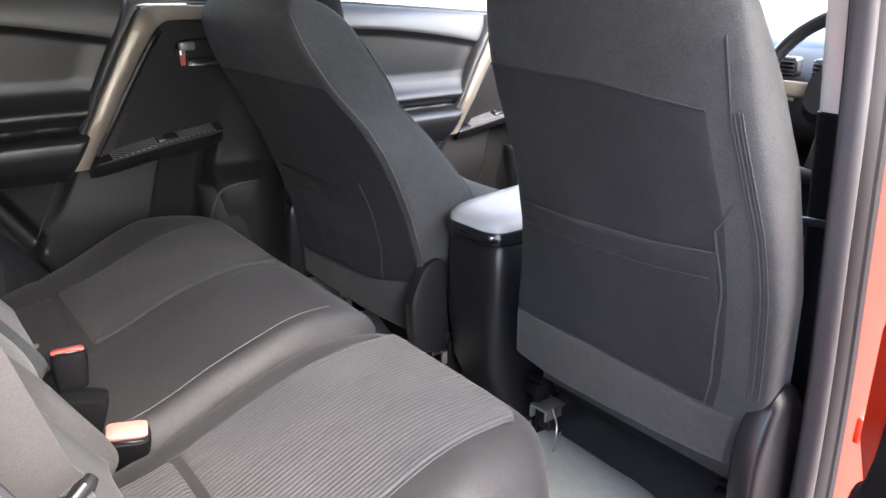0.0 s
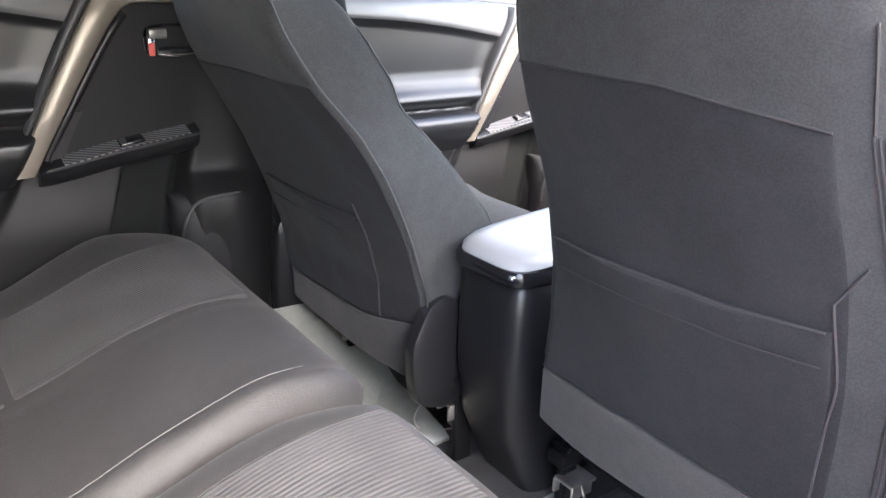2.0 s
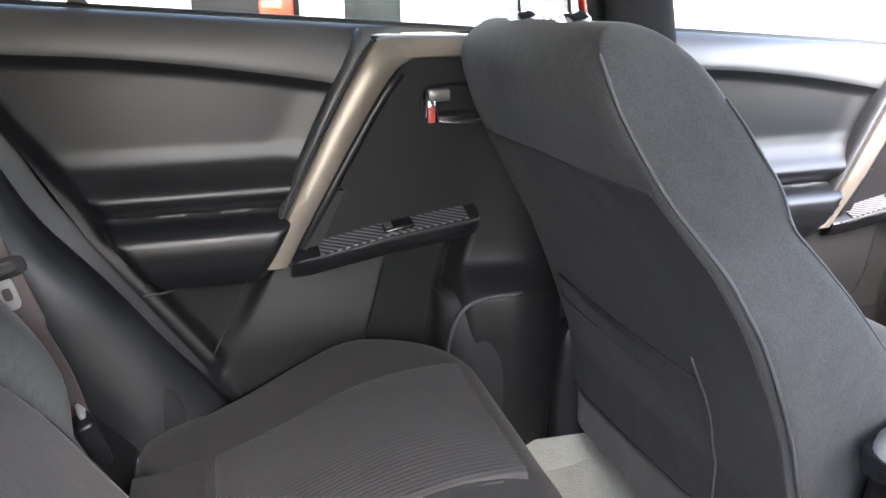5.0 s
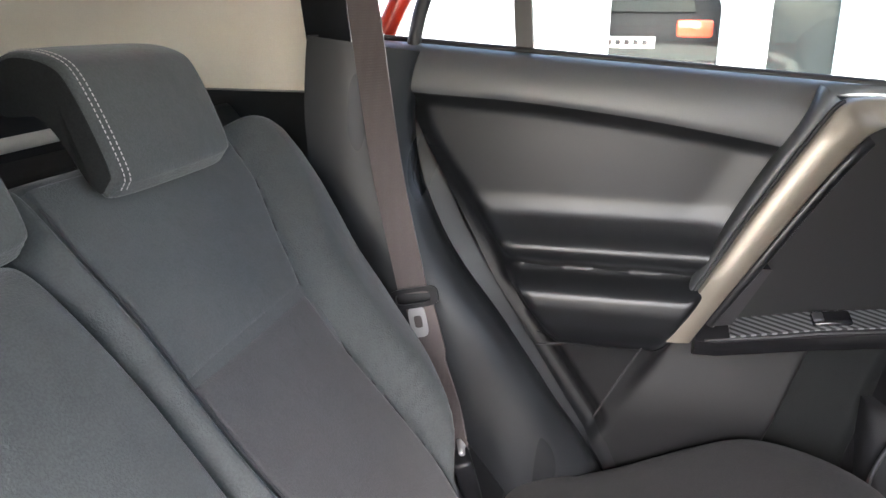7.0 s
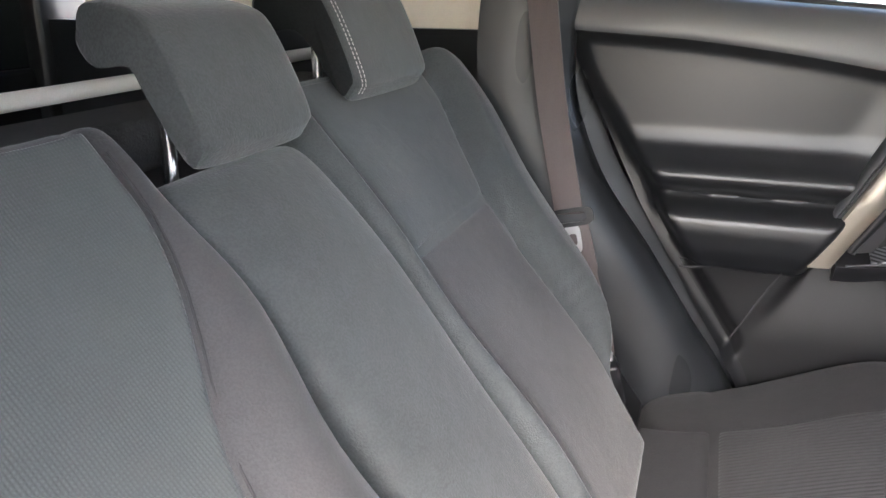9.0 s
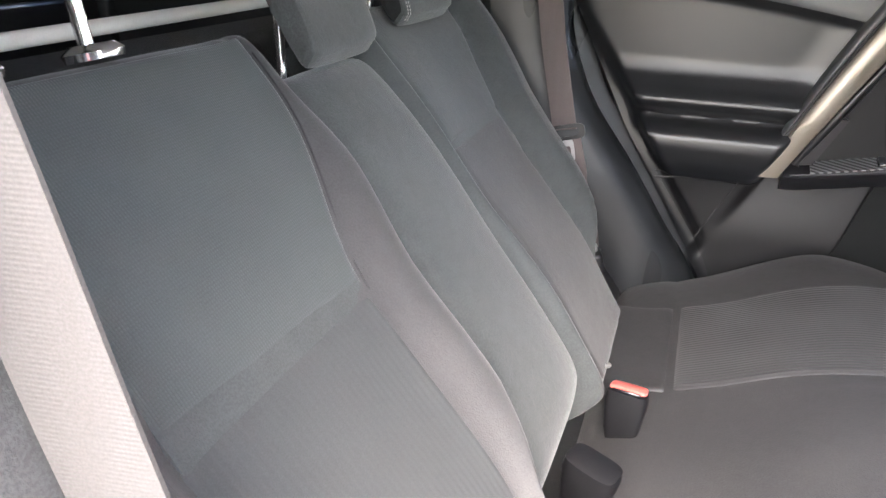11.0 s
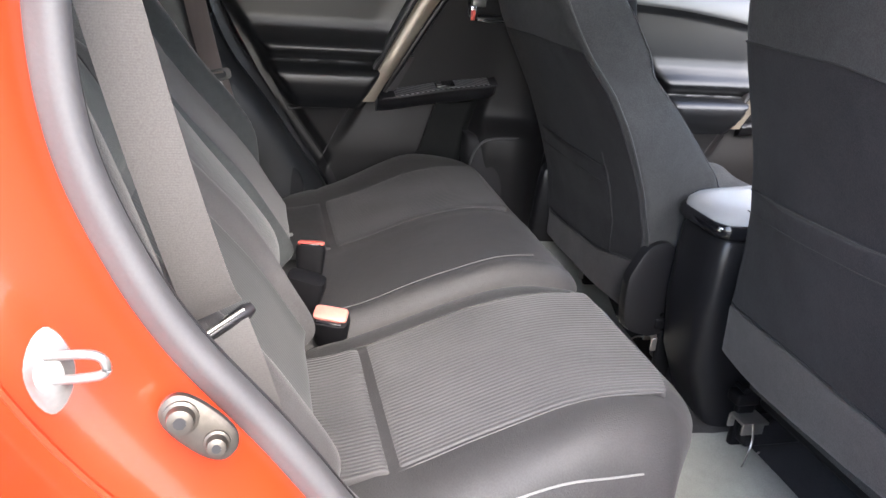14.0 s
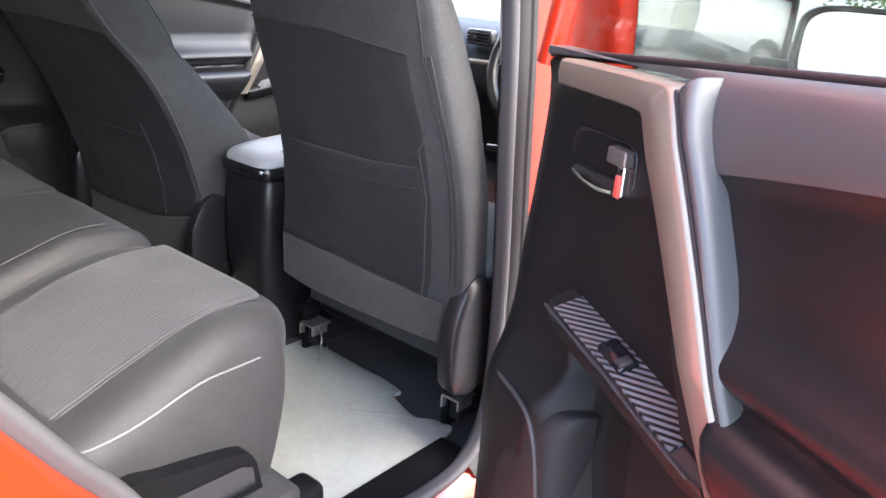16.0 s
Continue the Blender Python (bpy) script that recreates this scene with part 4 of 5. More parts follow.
    if piped:
        put("piping", line([edge_f + 0.07 * smooth01(i, 0, 6) for i in range(7)], [rise + 0.03 + 0.045 * smooth01(i, 0, 6) for i in range(7)], 0.0014, 0.002), PIPING)
        for df, m, r in ((0.0, PIPING, 0.0012), (0.011, SEAM, 0.0014), (-0.011, SEAM, 0.0014), (0.021, PIPING, 0.0009)):
            zs = [0.40 + (0.818 - 0.40) * i / n for i in range(n + 1)]
            put("piping", line([0.952 + df - 0.012 * smooth01(z, 0.6, 0.82) for z in zs], zs, r, 0.001), m)
        zs = [0.82 + (top_z - 0.09 - 0.82) * i / 10 for i in range(11)]
        put("seam", line([0.932 + 0.01 * i / 10 for i in range(11)], zs, 0.0016), SEAM)
    # seam down the bolster beside the console
    bend = [Vector((xi(z) + 0.0, yb(z) + 0.013 + 0.004, z)) for z in (low + 0.13 + (top_z - 0.16 - low) * i / 30 for i in range(31))]
    put("side_piping", tube(spline(bend, 2), 0.0022, 6), PIPING, "grey piping along the bolster")
    rim = [Vector((fx(z) - 0.0 + 0.004, fy(z) - 0.012, z)) for z in (0.46 + (top_z - 0.08 - 0.46) * i / 30 for i in range(31))]
    put("side_piping", tube(spline(rim, 2), 0.0018, 6), PIPING)
    # hanging flap below, recliner covers
    put("lower_flap", quilted(0.02, 0.93, low + 0.005, lambda f: low_at(f) - 0.004, 0.005, 36, 14, 0.0, 16), FLAPCLOTH, "grey cloth flap under the backrest")
    y0 = yb(low)
    for cx, w, dz, foot in ([(xo(0.35) - 0.002, 0.046, 0.055, 0.19)] if side > 0 else [(xo(0.35) + 0.004, 0.05, 0.05, 0.10), (xi(0.3) - 0.016, 0.036, 0.03, 0.185)]):
        prof = [Vector((0, y, z)) for y, z in ((0.03, foot - 0.03), (-0.03, foot), (-0.042, foot + 0.10), (-0.03, 0.30 + dz), (0.005, 0.352 + dz), (0.06, 0.345 + dz), (0.12, 0.27), (0.15, foot))]
        prof = spline(prof + [prof[0]], 4)[:-1]
        cen = sum(prof, Vector()) / len(prof)
        cover = [[Vector((cx + u * w, *(cen + (p - cen) * s).yz)) + Vector((0, y0, 0)) for p in prof] for u, s in ((-0.5, 0.85), (-0.36, 0.97), (0.3, 1.0), (0.45, 0.93), (0.52, 0.8))]
        put("recliner_cover", loft(cover), SATIN, "black plastic recliner cover")
    # cushion, frame and rails
    put("seat_cushion", pad(0.165, 0.69, y0 + 0.10, y0 + 0.56, lambda x, y: 0.35 + 0.045 * bump1(x, 0.2, 0.06) + 0.03 * bump1(x, 0.67, 0.06) + 0.05 * smooth01(y, y0 + 0.2, y0 + 0.5), lambda x, y: 0.16, 7, 7, 36, 32), SEATCLOTH)
    put("seat_frame", box(0.17, 0.66, y0 + 0.12, y0 + 0.50, 0.12, 0.17, 0.015), HARD)
    for rx, ry, rz in (((0.165, 0.355, 0.088), (0.635, 0.355, 0.088)) if side > 0 else ((0.092, 0.278, 0.148), (0.56, 0.30, 0.12))):
        rail = put("rail", box(rx - 0.018, rx + 0.018, ry + 0.02, ry + 0.45, rz - 0.06, rz - 0.004, 0.004), SATIN, "black steel seat rail")
        put("rail_end", joined(box(rx - 0.022, rx + 0.026, ry, ry + 0.06, rz - 0.004, rz + 0.003, 0.002), box(rx - 0.022, rx - 0.016, ry - 0.003, ry + 0.05, rz - 0.03, rz, 0.002), box(rx + 0.020, rx + 0.026, ry, ry + 0.05, rz - 0.025, rz, 0.002)), STEEL, "bright worn rail end", rail)
        put("bracket", joined(box(rx - 0.034, rx + 0.006, ry - 0.01, ry + 0.05, rz + 0.03, rz + 0.058, 0.006), box(rx - 0.03, rx - 0.012, ry + 0.01, ry + 0.05, 0.0, rz + 0.03, 0.005), tube([(rx - 0.03, ry + 0.005, rz + 0.066), (rx + 0.01, ry, rz + 0.07)], 0.006, 8)), HARD, "black bracket over the rail", rail)
    put("wire", tube(spline([(0.19, y0 + 0.11, 0.088), (0.222, y0 + 0.09, 0.07), (0.232, y0 + 0.075, 0.03), (0.212, y0 + 0.09, 0.006), (0.18, y0 + 0.15, 0.01)], 6), 0.0022, 6), STEEL, "thin cable loop")
    # headrest on posts
    hx, ty = (xi(top_z) + xo(top_z)) / 2, (yb(top_z) + oy(top_z)) / 2 - 0.01
    for dx in (-0.08, 0.08):
        put("headrest_post", tube([(hx + dx, ty + 0.006, top_z - 0.02), (hx + dx, ty - 0.008, top_z + 0.075)], 0.0068, 10), CHROME, "chrome headrest post")
        put("post_sleeve", moved(loft([ringed(0, 0, 0.052, 0.034, 0, 18, 2.6), ringed(0, 0, 0.054, 0.036, 0.010, 18, 2.6), ringed(0, 0, 0.034, 0.024, 0.018, 18, 2.6)]), pose(hx + dx, ty + 0.004, top_z - 0.008, 12, 0, 0)), CHROME, "bright post sleeve")
    rings = []
    for z, w, d in ((0.036, 0.16, 0.05), (0.044, 0.22, 0.09), (0.09, 0.255, 0.11), (0.17, 0.265, 0.105), (0.215, 0.25, 0.08), (0.23, 0.2, 0.04)):
        rings.append([Vector((p.x, p.y - 0.1 * (z - 0.05), p.z)) for p in ringed(hx, ty + 0.005, w, d, top_z + z, 28, 4)])
    put("headrest", loft(rings), FABRIC, "dark cloth headrest")
    return seat


front_seat("driver_seat", "charcoal cloth driver's seat with map pocket behind", 1,
           [(0.255, 0.268), (0.45, 0.230), (0.7, 0.180), (0.9, 0.140), (1.0, 0.126)],
           [(0.255, 0.165), (0.36, 0.187), (0.4, 0.20), (0.47, 0.218), (0.56, 0.233), (0.65, 0.234), (0.7, 0.229), (0.8, 0.206), (0.86, 0.201), (0.94, 0.206), (1.0, 0.23)],
           [(0.255, 0.69), (0.41, 0.724), (0.56, 0.732), (0.66, 0.725), (0.75, 0.708), (0.82, 0.694), (0.9, 0.683), (0.95, 0.672), (1.0, 0.64)],
           [(0.255, 0.17, 0.50), (0.5, 0.235, 0.44), (0.7, 0.235, 0.34), (0.85, 0.21, 0.26), (1.0, 0.25, 0.235)],
           [(0.255, 0.69, 0.40), (0.56, 0.72, 0.33), (0.74, 0.712, 0.285), (0.85, 0.69, 0.25), (0.95, 0.65, 0.225), (1.0, 0.62, 0.22)],
           1.0, (0.015, 0.862, along([(0, 0.372), (0.4, 0.378), (0.86, 0.360)]), along([(0, 0.838), (0.5, 0.836), (0.86, 0.816)])),
           (0.03, 0.835, along([(0, 0.376), (0.4, 0.382), (0.86, 0.364)]), along([(0, 0.608), (0.6, 0.613), (0.84, 0.624)])), True)
front_seat("passenger_seat", "charcoal cloth passenger seat with grey side bolster", -1,
           [(0.19, 0.228), (0.25, 0.224), (0.386, 0.206), (0.5, 0.168), (0.6, 0.125), (0.7, 0.076), (0.75, 0.048), (0.8, 0.022), (0.85, 0.0), (0.9, -0.014), (0.935, -0.018)],
           [(0.19, 0.118), (0.25, 0.108), (0.386, 0.076), (0.46, 0.070), (0.56, 0.064), (0.63, 0.066), (0.69, 0.086), (0.76, 0.145), (0.83, 0.175), (0.9, 0.20), (0.935, 0.225)],
           [(0.19, 0.68), (0.4, 0.685), (0.6, 0.695), (0.7, 0.705), (0.8, 0.70), (0.87, 0.68), (0.935, 0.64)],
           [(0.19, 0.12, 0.42), (0.4, 0.09, 0.44), (0.53, 0.084, 0.372), (0.65, 0.086, 0.268), (0.70, 0.092, 0.222), (0.73, 0.102, 0.196), (0.77, 0.122, 0.192), (0.83, 0.165, 0.172), (0.9, 0.235, 0.150), (0.935, 0.26, 0.14)],
           [(0.19, 0.68, 0.33), (0.4, 0.69, 0.30), (0.6, 0.70, 0.25), (0.8, 0.69, 0.15), (0.935, 0.62, 0.12)],
           0.935, (0.02, 0.975, along([(0, 0.335), (0.3, 0.29), (1, 0.27)]), along([(0, 0.765), (0.5, 0.768), (1, 0.76)])),
           (0.21, 0.86, along([(0, 0.34), (0.3, 0.296), (1, 0.276)]), 0.52), False)
lever = thing("belt_stalk", "black belt guide standing by the centre pillar", "belt guide")
part("guide", joined(tube([(0.685, 0.33, 0.652), (0.715, 0.325, 0.656), (0.735, 0.325, 0.656)], 0.006, 8)), SATIN, lever)

# ---------------------------------------------------------------- centre console
console = thing("centre_console", "black plastic centre console with padded armrest lid", "centre console")
rings = []
for z, w, d, dx, dy in ((0.0, 0.15, 0.52, 0.0, 0.05), (0.06, 0.155, 0.54, 0.0, 0.03), (0.16, 0.17, 0.57, 0, 0.005), (0.28, 0.185, 0.585, 0, 0), (0.38, 0.19, 0.58, 0, 0), (0.44, 0.19, 0.575, 0, 0.002), (0.452, 0.18, 0.565, 0, 0.003)):
    rings.append(ringed(0.022 + dx, 0.27 + 0.29 + dy, w, d, z, 40, 7))
part("body", loft(rings), SATIN, console)
part("rim", loft([ringed(0.022, 0.455, w, d, z, 40, 6) for z, w, d in ((0.455, 0.185, 0.37), (0.462, 0.2, 0.385), (0.478, 0.202, 0.388), (0.486, 0.196, 0.38))]), GLOSS, console, "gloss black lid rim")
lid = [ringed(0.022, 0.455, w, d, z, 40, 5) for z, w, d in ((0.484, 0.19, 0.375), (0.496, 0.186, 0.37), (0.506, 0.165, 0.35), (0.512, 0.12, 0.30), (0.5135, 0.06, 0.2))]
part("lid", moved(loft(lid), Matrix.Translation((0, 0.262, 0.484)) @ Matrix.Rotation(radians(4), 4, "X") @ Matrix.Translation((0, -0.262, -0.484))), LIDMAT, console, "padded grey armrest lid")
part("button", box(0.092, 0.104, 0.262, 0.272, 0.474, 0.482, 0.003), CHROME, console, "bright latch button")
part("gear_surround", box(-0.07, 0.11, 0.84, 1.35, 0.0, 0.36, 0.03, 3), SATIN, console)
part("gear_lever", tube([(0.02, 1.05, 0.34), (0.02, 1.03, 0.46), (0.02, 1.02, 0.5)], [0.012, 0.014, 0.024], 12), GLOSS, console)

# ---------------------------------------------------------------- dashboard and steering wheel
dash = thing("dashboard", "black soft plastic dashboard with silver edges", "dashboard")
prof = spline([(0, 1.32, 0.30), (0, 1.30, 0.50), (0, 1.22, 0.60), (0, 1.24, 0.72), (0, 1.36, 0.80), (0, 1.6, 0.82), (0, 1.85, 0.78), (0, 1.85, 0.3)], 6)
part("panel", loft([[Vector((x, p.y + 0.05 * (abs(x) / 0.75) ** 2, p.z)) for p in prof] for x in (-0.76, -0.5, -0.2, 0.1, 0.4, 0.6, 0.76)]), PAD, dash)
for x0, x1, z in ((-0.6, -0.14, 0.63), (0.18, 0.66, 0.70), (-0.13, 0.17, 0.68)):
    part("silver_strip", tube([(x0, 1.225, z), ((x0 + x1) / 2, 1.215, z + 0.006), (x1, 1.225, z)], 0.008, 8), CHAMPAGNE, dash, "silver trim strip")
for vx in (0.26, 0.60, -0.03, 0.12):
    vent = part("air_vent", box(vx - 0.05, vx + 0.05, 1.212, 1.25, 0.735, 0.785, 0.008), GLOSS, dash)
    for k in range(4):
        part("slat", box(vx - 0.044, vx + 0.044, 1.207, 1.216, 0.742 + 0.01 * k, 0.745 + 0.01 * k, 0.001, 1), SATIN, vent)
wheel = thing("steering_wheel", "black leather steering wheel with silver spokes", "steering wheel")
wheel.matrix_world = pose(0.40, 0.98, 0.74, 66, 0, 0)
part("rim", tube([(0.185 * math.cos(a), 0.185 * math.sin(a), 0) for a in (2 * math.pi * k / 48 for k in range(48))], 0.016, 12, True), SATIN, wheel)
part("hub", loft([ringed(0, 0, 0.15, 0.12, -0.05, 28, 3), ringed(0, 0, 0.17, 0.14, -0.02, 28, 3), ringed(0, 0, 0.14, 0.11, 0.012, 28, 3)]), PAD, wheel)
for a in (0, 180, 270):
    part("spoke", moved(box(0.06, 0.18, -0.018, 0.018, -0.014, 0.004, 0.006), pose(0, 0, 0, 0, 0, a)), CHAMPAGNE if a != 270 else SATIN, wheel)
part("column", tube([(0, 0, -0.05), (0, 0, -0.3)], 0.05, 16), PAD, wheel)


# ---------------------------------------------------------------- doors
REAR_EDGE = along([(0.05, -0.27), (0.12, -0.30), (0.358, -0.408), (0.616, -0.595), (0.844, -0.736), (1.03, -0.784)])


def sill_z(y):
    return 0.971 - 0.072 * (y + 0.763)


crease_z = softly([(-0.79, 0.896), (-0.725, 0.892), (-0.54, 0.882), (-0.385, 0.864), (-0.247, 0.842), (-0.17, 0.827), (-0.05, 0.805), (0.3, 0.78)], 0.04)
PAD_REAR = along([(0.30, -0.36), (0.52, -0.505), (0.618, -0.572), (0.671, -0.594), (0.748, -0.652), (0.832, -0.712), (0.89, -0.729), (1.0, -0.75)])
PADDING = softly([(0.30, 0.030), (0.50, 0.042), (0.528, 0.046), (0.542, 0.060), (0.565, 0.075), (0.595, 0.082), (0.618, 0.080), (0.632, 0.066), (0.640, 0.042), (0.648, 0.036), (0.656, 0.044),
                  (0.664, 0.058), (0.678, 0.063), (0.690, 0.057), (0.705, 0.043), (0.725, 0.031), (0.75, 0.026), (0.85, 0.025), (1.0, 0.026)], 0.0045)


def trim_y(z):
    return -0.33 + (z - 0.55) * 0.575


FRONT_EDGE = along([(0.03, 0.14), (0.15, 0.18), (0.25, 0.20), (0.4, 0.218), (0.55, 0.222), (0.9, 0.22)])


MOUTH_FRONT = along([(0.35, -0.024), (0.45, -0.004), (0.50, 0.012), (0.57, 0.036)])


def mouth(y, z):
    """The door pocket's hollow, in shade under the switch pod."""
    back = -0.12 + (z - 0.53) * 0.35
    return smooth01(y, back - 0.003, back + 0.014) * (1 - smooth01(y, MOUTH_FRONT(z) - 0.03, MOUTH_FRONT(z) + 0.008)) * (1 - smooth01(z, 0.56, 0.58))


def panel_top(y):
    """Upper edge of the plain panel: low behind the pull, high before it."""
    return min(0.90, max(0.531, 0.55 + (y + 0.31) / 0.56))


def door_depth(y, z):
    """How far the inner lining stands towards the cabin."""
    over = z - crease_z(y)
    rear = 1 - smooth01(y, trim_y(z) + 0.0, trim_y(z) + 0.03)
    fade = smooth01(y - PAD_REAR(z), 0.0, 0.035)
    t = min(1.0, max(0.0, over / max(0.02, sill_z(y) - crease_z(y))))
    under = 0.012 + (PADDING(z) - 0.012) * fade
    brow = 0.002 + 0.036 * max(0.0, 1 - t ** 2.2) ** 0.5
    up = smooth01(over, -0.014, 0.016)
    front = 0.018 + 0.024 * (1 - smooth01(z, 0.40, 0.555)) - 0.008 * (1 - smooth01(z, 0.30, 0.50))
    under += 0.005 * smooth01(y, trim_y(z) - 0.09, trim_y(z) - 0.012) * smooth01(z, 0.69, 0.75)
    d = rear * (under + (brow - under) * up) + (1 - rear) * (front + (0.012 * (1 - t) - 0.01) * smooth01(over, 0.06, 0.09))
    # speaker and pocket bulge towards the front
    d += -0.055 * mouth(y, z) + 0.040 * smooth01(y, -0.03, 0.03) * (1 - smooth01(z, 0.455, 0.52)) * (1 - smooth01(y, 0.09, 0.23)) + 0.016 * smooth01(y, 0.02, 0.14) * (1 - smooth01(z, 0.52, 0.86))
    d -= 0.026 * smooth01(y, 0.15, 0.24) * (1 - smooth01(z, 0.84, 0.9))
    return d + 0.004 * bump1(y, REAR_EDGE(z), 0.015)


def door(name, label, m, red_lock=True, rear=True, outside=True, glass=True, straight=False):
    """A car door's inner side, laid out for the far rear door and moved by m."""
    d = thing(name, label, "car door", "car doors")

    def put(nm, bm, mat_, lab="", parent=None, **kw):
        return part(nm, moved(bm, m), mat_, parent or d, lab, **kw)
    rear_at = (lambda z: -0.74 + 0.03 * z) if straight else REAR_EDGE
    front_at = (lambda z: 0.36) if straight else FRONT_EDGE
    turn = Matrix(((0, 0, 1, -0.74), (1, 0, 0, 0), (0, 1, 0, 0), (0, 0, 0, 1)))

    def plan(u, v):
        y = rear_at(0.10 + 0.82 * v) + (front_at(0.10 + 0.82 * v) - rear_at(0.10 + 0.82 * v)) * u
        z = 0.03 + (sill_z(y) - 0.03) * v
        return y, z

    def block(u0, u1, v0, v1, mat_, nm, lab="", lift=0.0, nu=110, nv=190, thick=0.05):
        return put(nm, moved(pad(u0, u1, v0, v1, lambda u, v: door_depth(*plan(u, v)) + lift, lambda u, v: -thick, 40, 40, nu, nv, plan, even=True), turn), mat_, lab)
    block(0, 1, 0, 0.985, PAD, "lining", thick=0.085)

    def low_plan(u, v):
        z = 0.3
        for _ in range(5):
            y = rear_at(z) + (front_at(z) - rear_at(z)) * u
            z = 0.035 + (panel_top(y) - 0.035) * v
        return y, z
    put("door_panel", moved(pad(0.012, 0.99, 0.0, 1.0, lambda u, v: door_depth(*low_plan(u, v)) + 0.003, lambda u, v: min(-0.002, door_depth(*low_plan(u, v)) - 0.004), 60, 80, 130, 130, low_plan, even=True), turn), PANEL, "grey-black grained door panel")
    # the sill's soft roll over the pad, sky sheen painted into its grey
    rows = []
    for i in range(57):
        y = -0.765 + 0.98 * i / 56
        low = crease_z(y) + 0.007 + (0.912 - crease_z(y) - 0.007) * smooth01(y, -0.17, -0.13)
        zs = [low + (sill_z(y) - low) * k / 14 for k in range(15)]
        rows.append([Vector((-0.738 + door_depth(y, z), y, z)) for z in zs] + [Vector((-0.765, y, zs[-1] - 0.002)), Vector((-0.765, y, low))])
    put("sill_roll", loft(rows), BROW, "soft dark grey roll under the window, lightened for sky sheen")
    # champagne pull: flat slanting bar that bends along the top
    outer = spline([(0, -0.331, 0.548), (0, -0.289, 0.629), (0, -0.233, 0.737), (0, -0.176, 0.838), (0, -0.143, 0.889), (0, -0.124, 0.904), (0, -0.10, 0.908), (0, -0.03, 0.908), (0, 0.12, 0.905)], 6)
    inner = spline([(0, -0.288, 0.549), (0, -0.245, 0.629), (0, -0.186, 0.729), (0, -0.132, 0.815), (0, -0.100, 0.855), (0, -0.082, 0.867), (0, -0.062, 0.872), (0, -0.01, 0.873), (0, 0.12, 0.872)], 6)
    lift = along([(0, -0.684), (8, -0.672), (20, -0.674), (34, -0.692), (48, -0.70)])
    rings = []
    for i, (o, p) in enumerate(zip(outer, inner)):
        c = p - o
        rings.append([o + c * k + Vector((lift(i) + dx, 0, 0)) for k, dx in ((0.0, -0.03), (0.0, -0.008), (0.03, -0.002), (0.10, 0.001), (0.5, 0.003), (0.9, 0.001), (0.97, -0.002), (1.0, -0.008), (1.0, -0.03))])
    pull = put("pull_trim", loft(rings), CHAMPAGNE, "champagne coloured satin pull trim", angle=40)
    away = [(o - p).normalized() for o, p in zip(outer, inner)]
    put("gap", tube([Vector((lift(i) - 0.006, *(o + away[i] * 0.002).yz)) for i, o in enumerate(outer)][:30], 0.0028, 6), SEAM, "", pull)
    # border strip, its sky-lit brightness painted as lighter grey
    rim = []
    for i in list(range(0, 27, 2)) + [28]:
        w = 0.005 + 0.010 * smooth01(i, -4, 18) + 0.012 * smooth01(i, 20, 28)
        rim.append([Vector((lift(i) + dx, *(outer[i] + away[i] * (0.004 + w * k)).yz)) for k, dx in ((0.0, -0.04), (0.0, -0.010), (0.08, -0.005), (0.35, -0.003), (0.7, -0.005), (0.92, -0.011), (1.0, -0.018), (1.0, -0.05))])
    put("pull_border", loft(rim), BROW, "dark grey border beside the pull, lightened for sky sheen", pull)
    grip = [Vector((lift(i) - 0.022, *(p + (p - o).normalized() * 0.010).yz)) for i, (o, p) in enumerate(zip(outer, inner))][2:26]
    put("pull_back", tube(grip, 0.010, 8), SATIN, "black grip behind the pull", pull)
    put("cup", loft([[Vector((x, y + dy, z)) for y, z in ((-0.262, 0.575), (-0.205, 0.668), (-0.19, 0.668), (-0.235, 0.580))] for x, dy in ((-0.73, 0.0), (-0.700, 0.0), (-0.692, 0.002))]), SATIN, "black pull cup", pull)
    put("gap", tube([(-0.690, -0.349, 0.545), (-0.695, -0.383, 0.479), (-0.702, -0.420, 0.402)], 0.0018, 6), SEAM)
    put("gap", tube([(-0.692 - 0.0005 * i, -0.515 + 0.0182 * i, 0.5215 + 0.0019 * i) for i in range(11)], 0.0022, 6), SEAM)
    # release handle in its recess
    rec = put("handle_recess", moved(loft([ringed(0, 0, w, h, z, 28, 4) for w, h, z in ((0.146, 0.068, 0.0), (0.146, 0.068, 0.010), (0.142, 0.064, 0.013), (0.132, 0.056, 0.012), (0.12, 0.046, 0.002), (0.03, 0.01, 0.0))]), turn @ pose(0.022, 0.798, 0.010)), GLOSS, "black handle recess")
    put("handle_lever", moved(loft([[Vector((y, h * a, d * b)) for a, b in ((-0.5, 0.0), (0.5, 0.0), (0.5, 0.7), (0.2, 1.0), (-0.3, 1.0), (-0.5, 0.7))] for y, h, d in ((-0.045, 0.014, 0.016), (-0.03, 0.018, 0.02), (0.02, 0.014, 0.018), (0.055, 0.010, 0.012), (0.062, 0.006, 0.006))]), turn @ pose(0.022, 0.776, 0.014)), SATIN, "black release lever", rec)
    put("lever_lip", moved(tube([(-0.045, 0.0, 0.0), (-0.02, -0.003, 0.003), (0.02, -0.003, 0.001), (0.058, 0.001, -0.006)], 0.003, 8), turn @ pose(0.022, 0.770, 0.031)), CHROME, "bright lip of the lever", rec)
    put("lever_end", moved(box(-0.0075, 0.0075, -0.018, 0.018, 0.0, 0.016, 0.003), turn @ pose(-0.036, 0.787, 0.018)), CHROME, "chrome end of the release lever", rec)
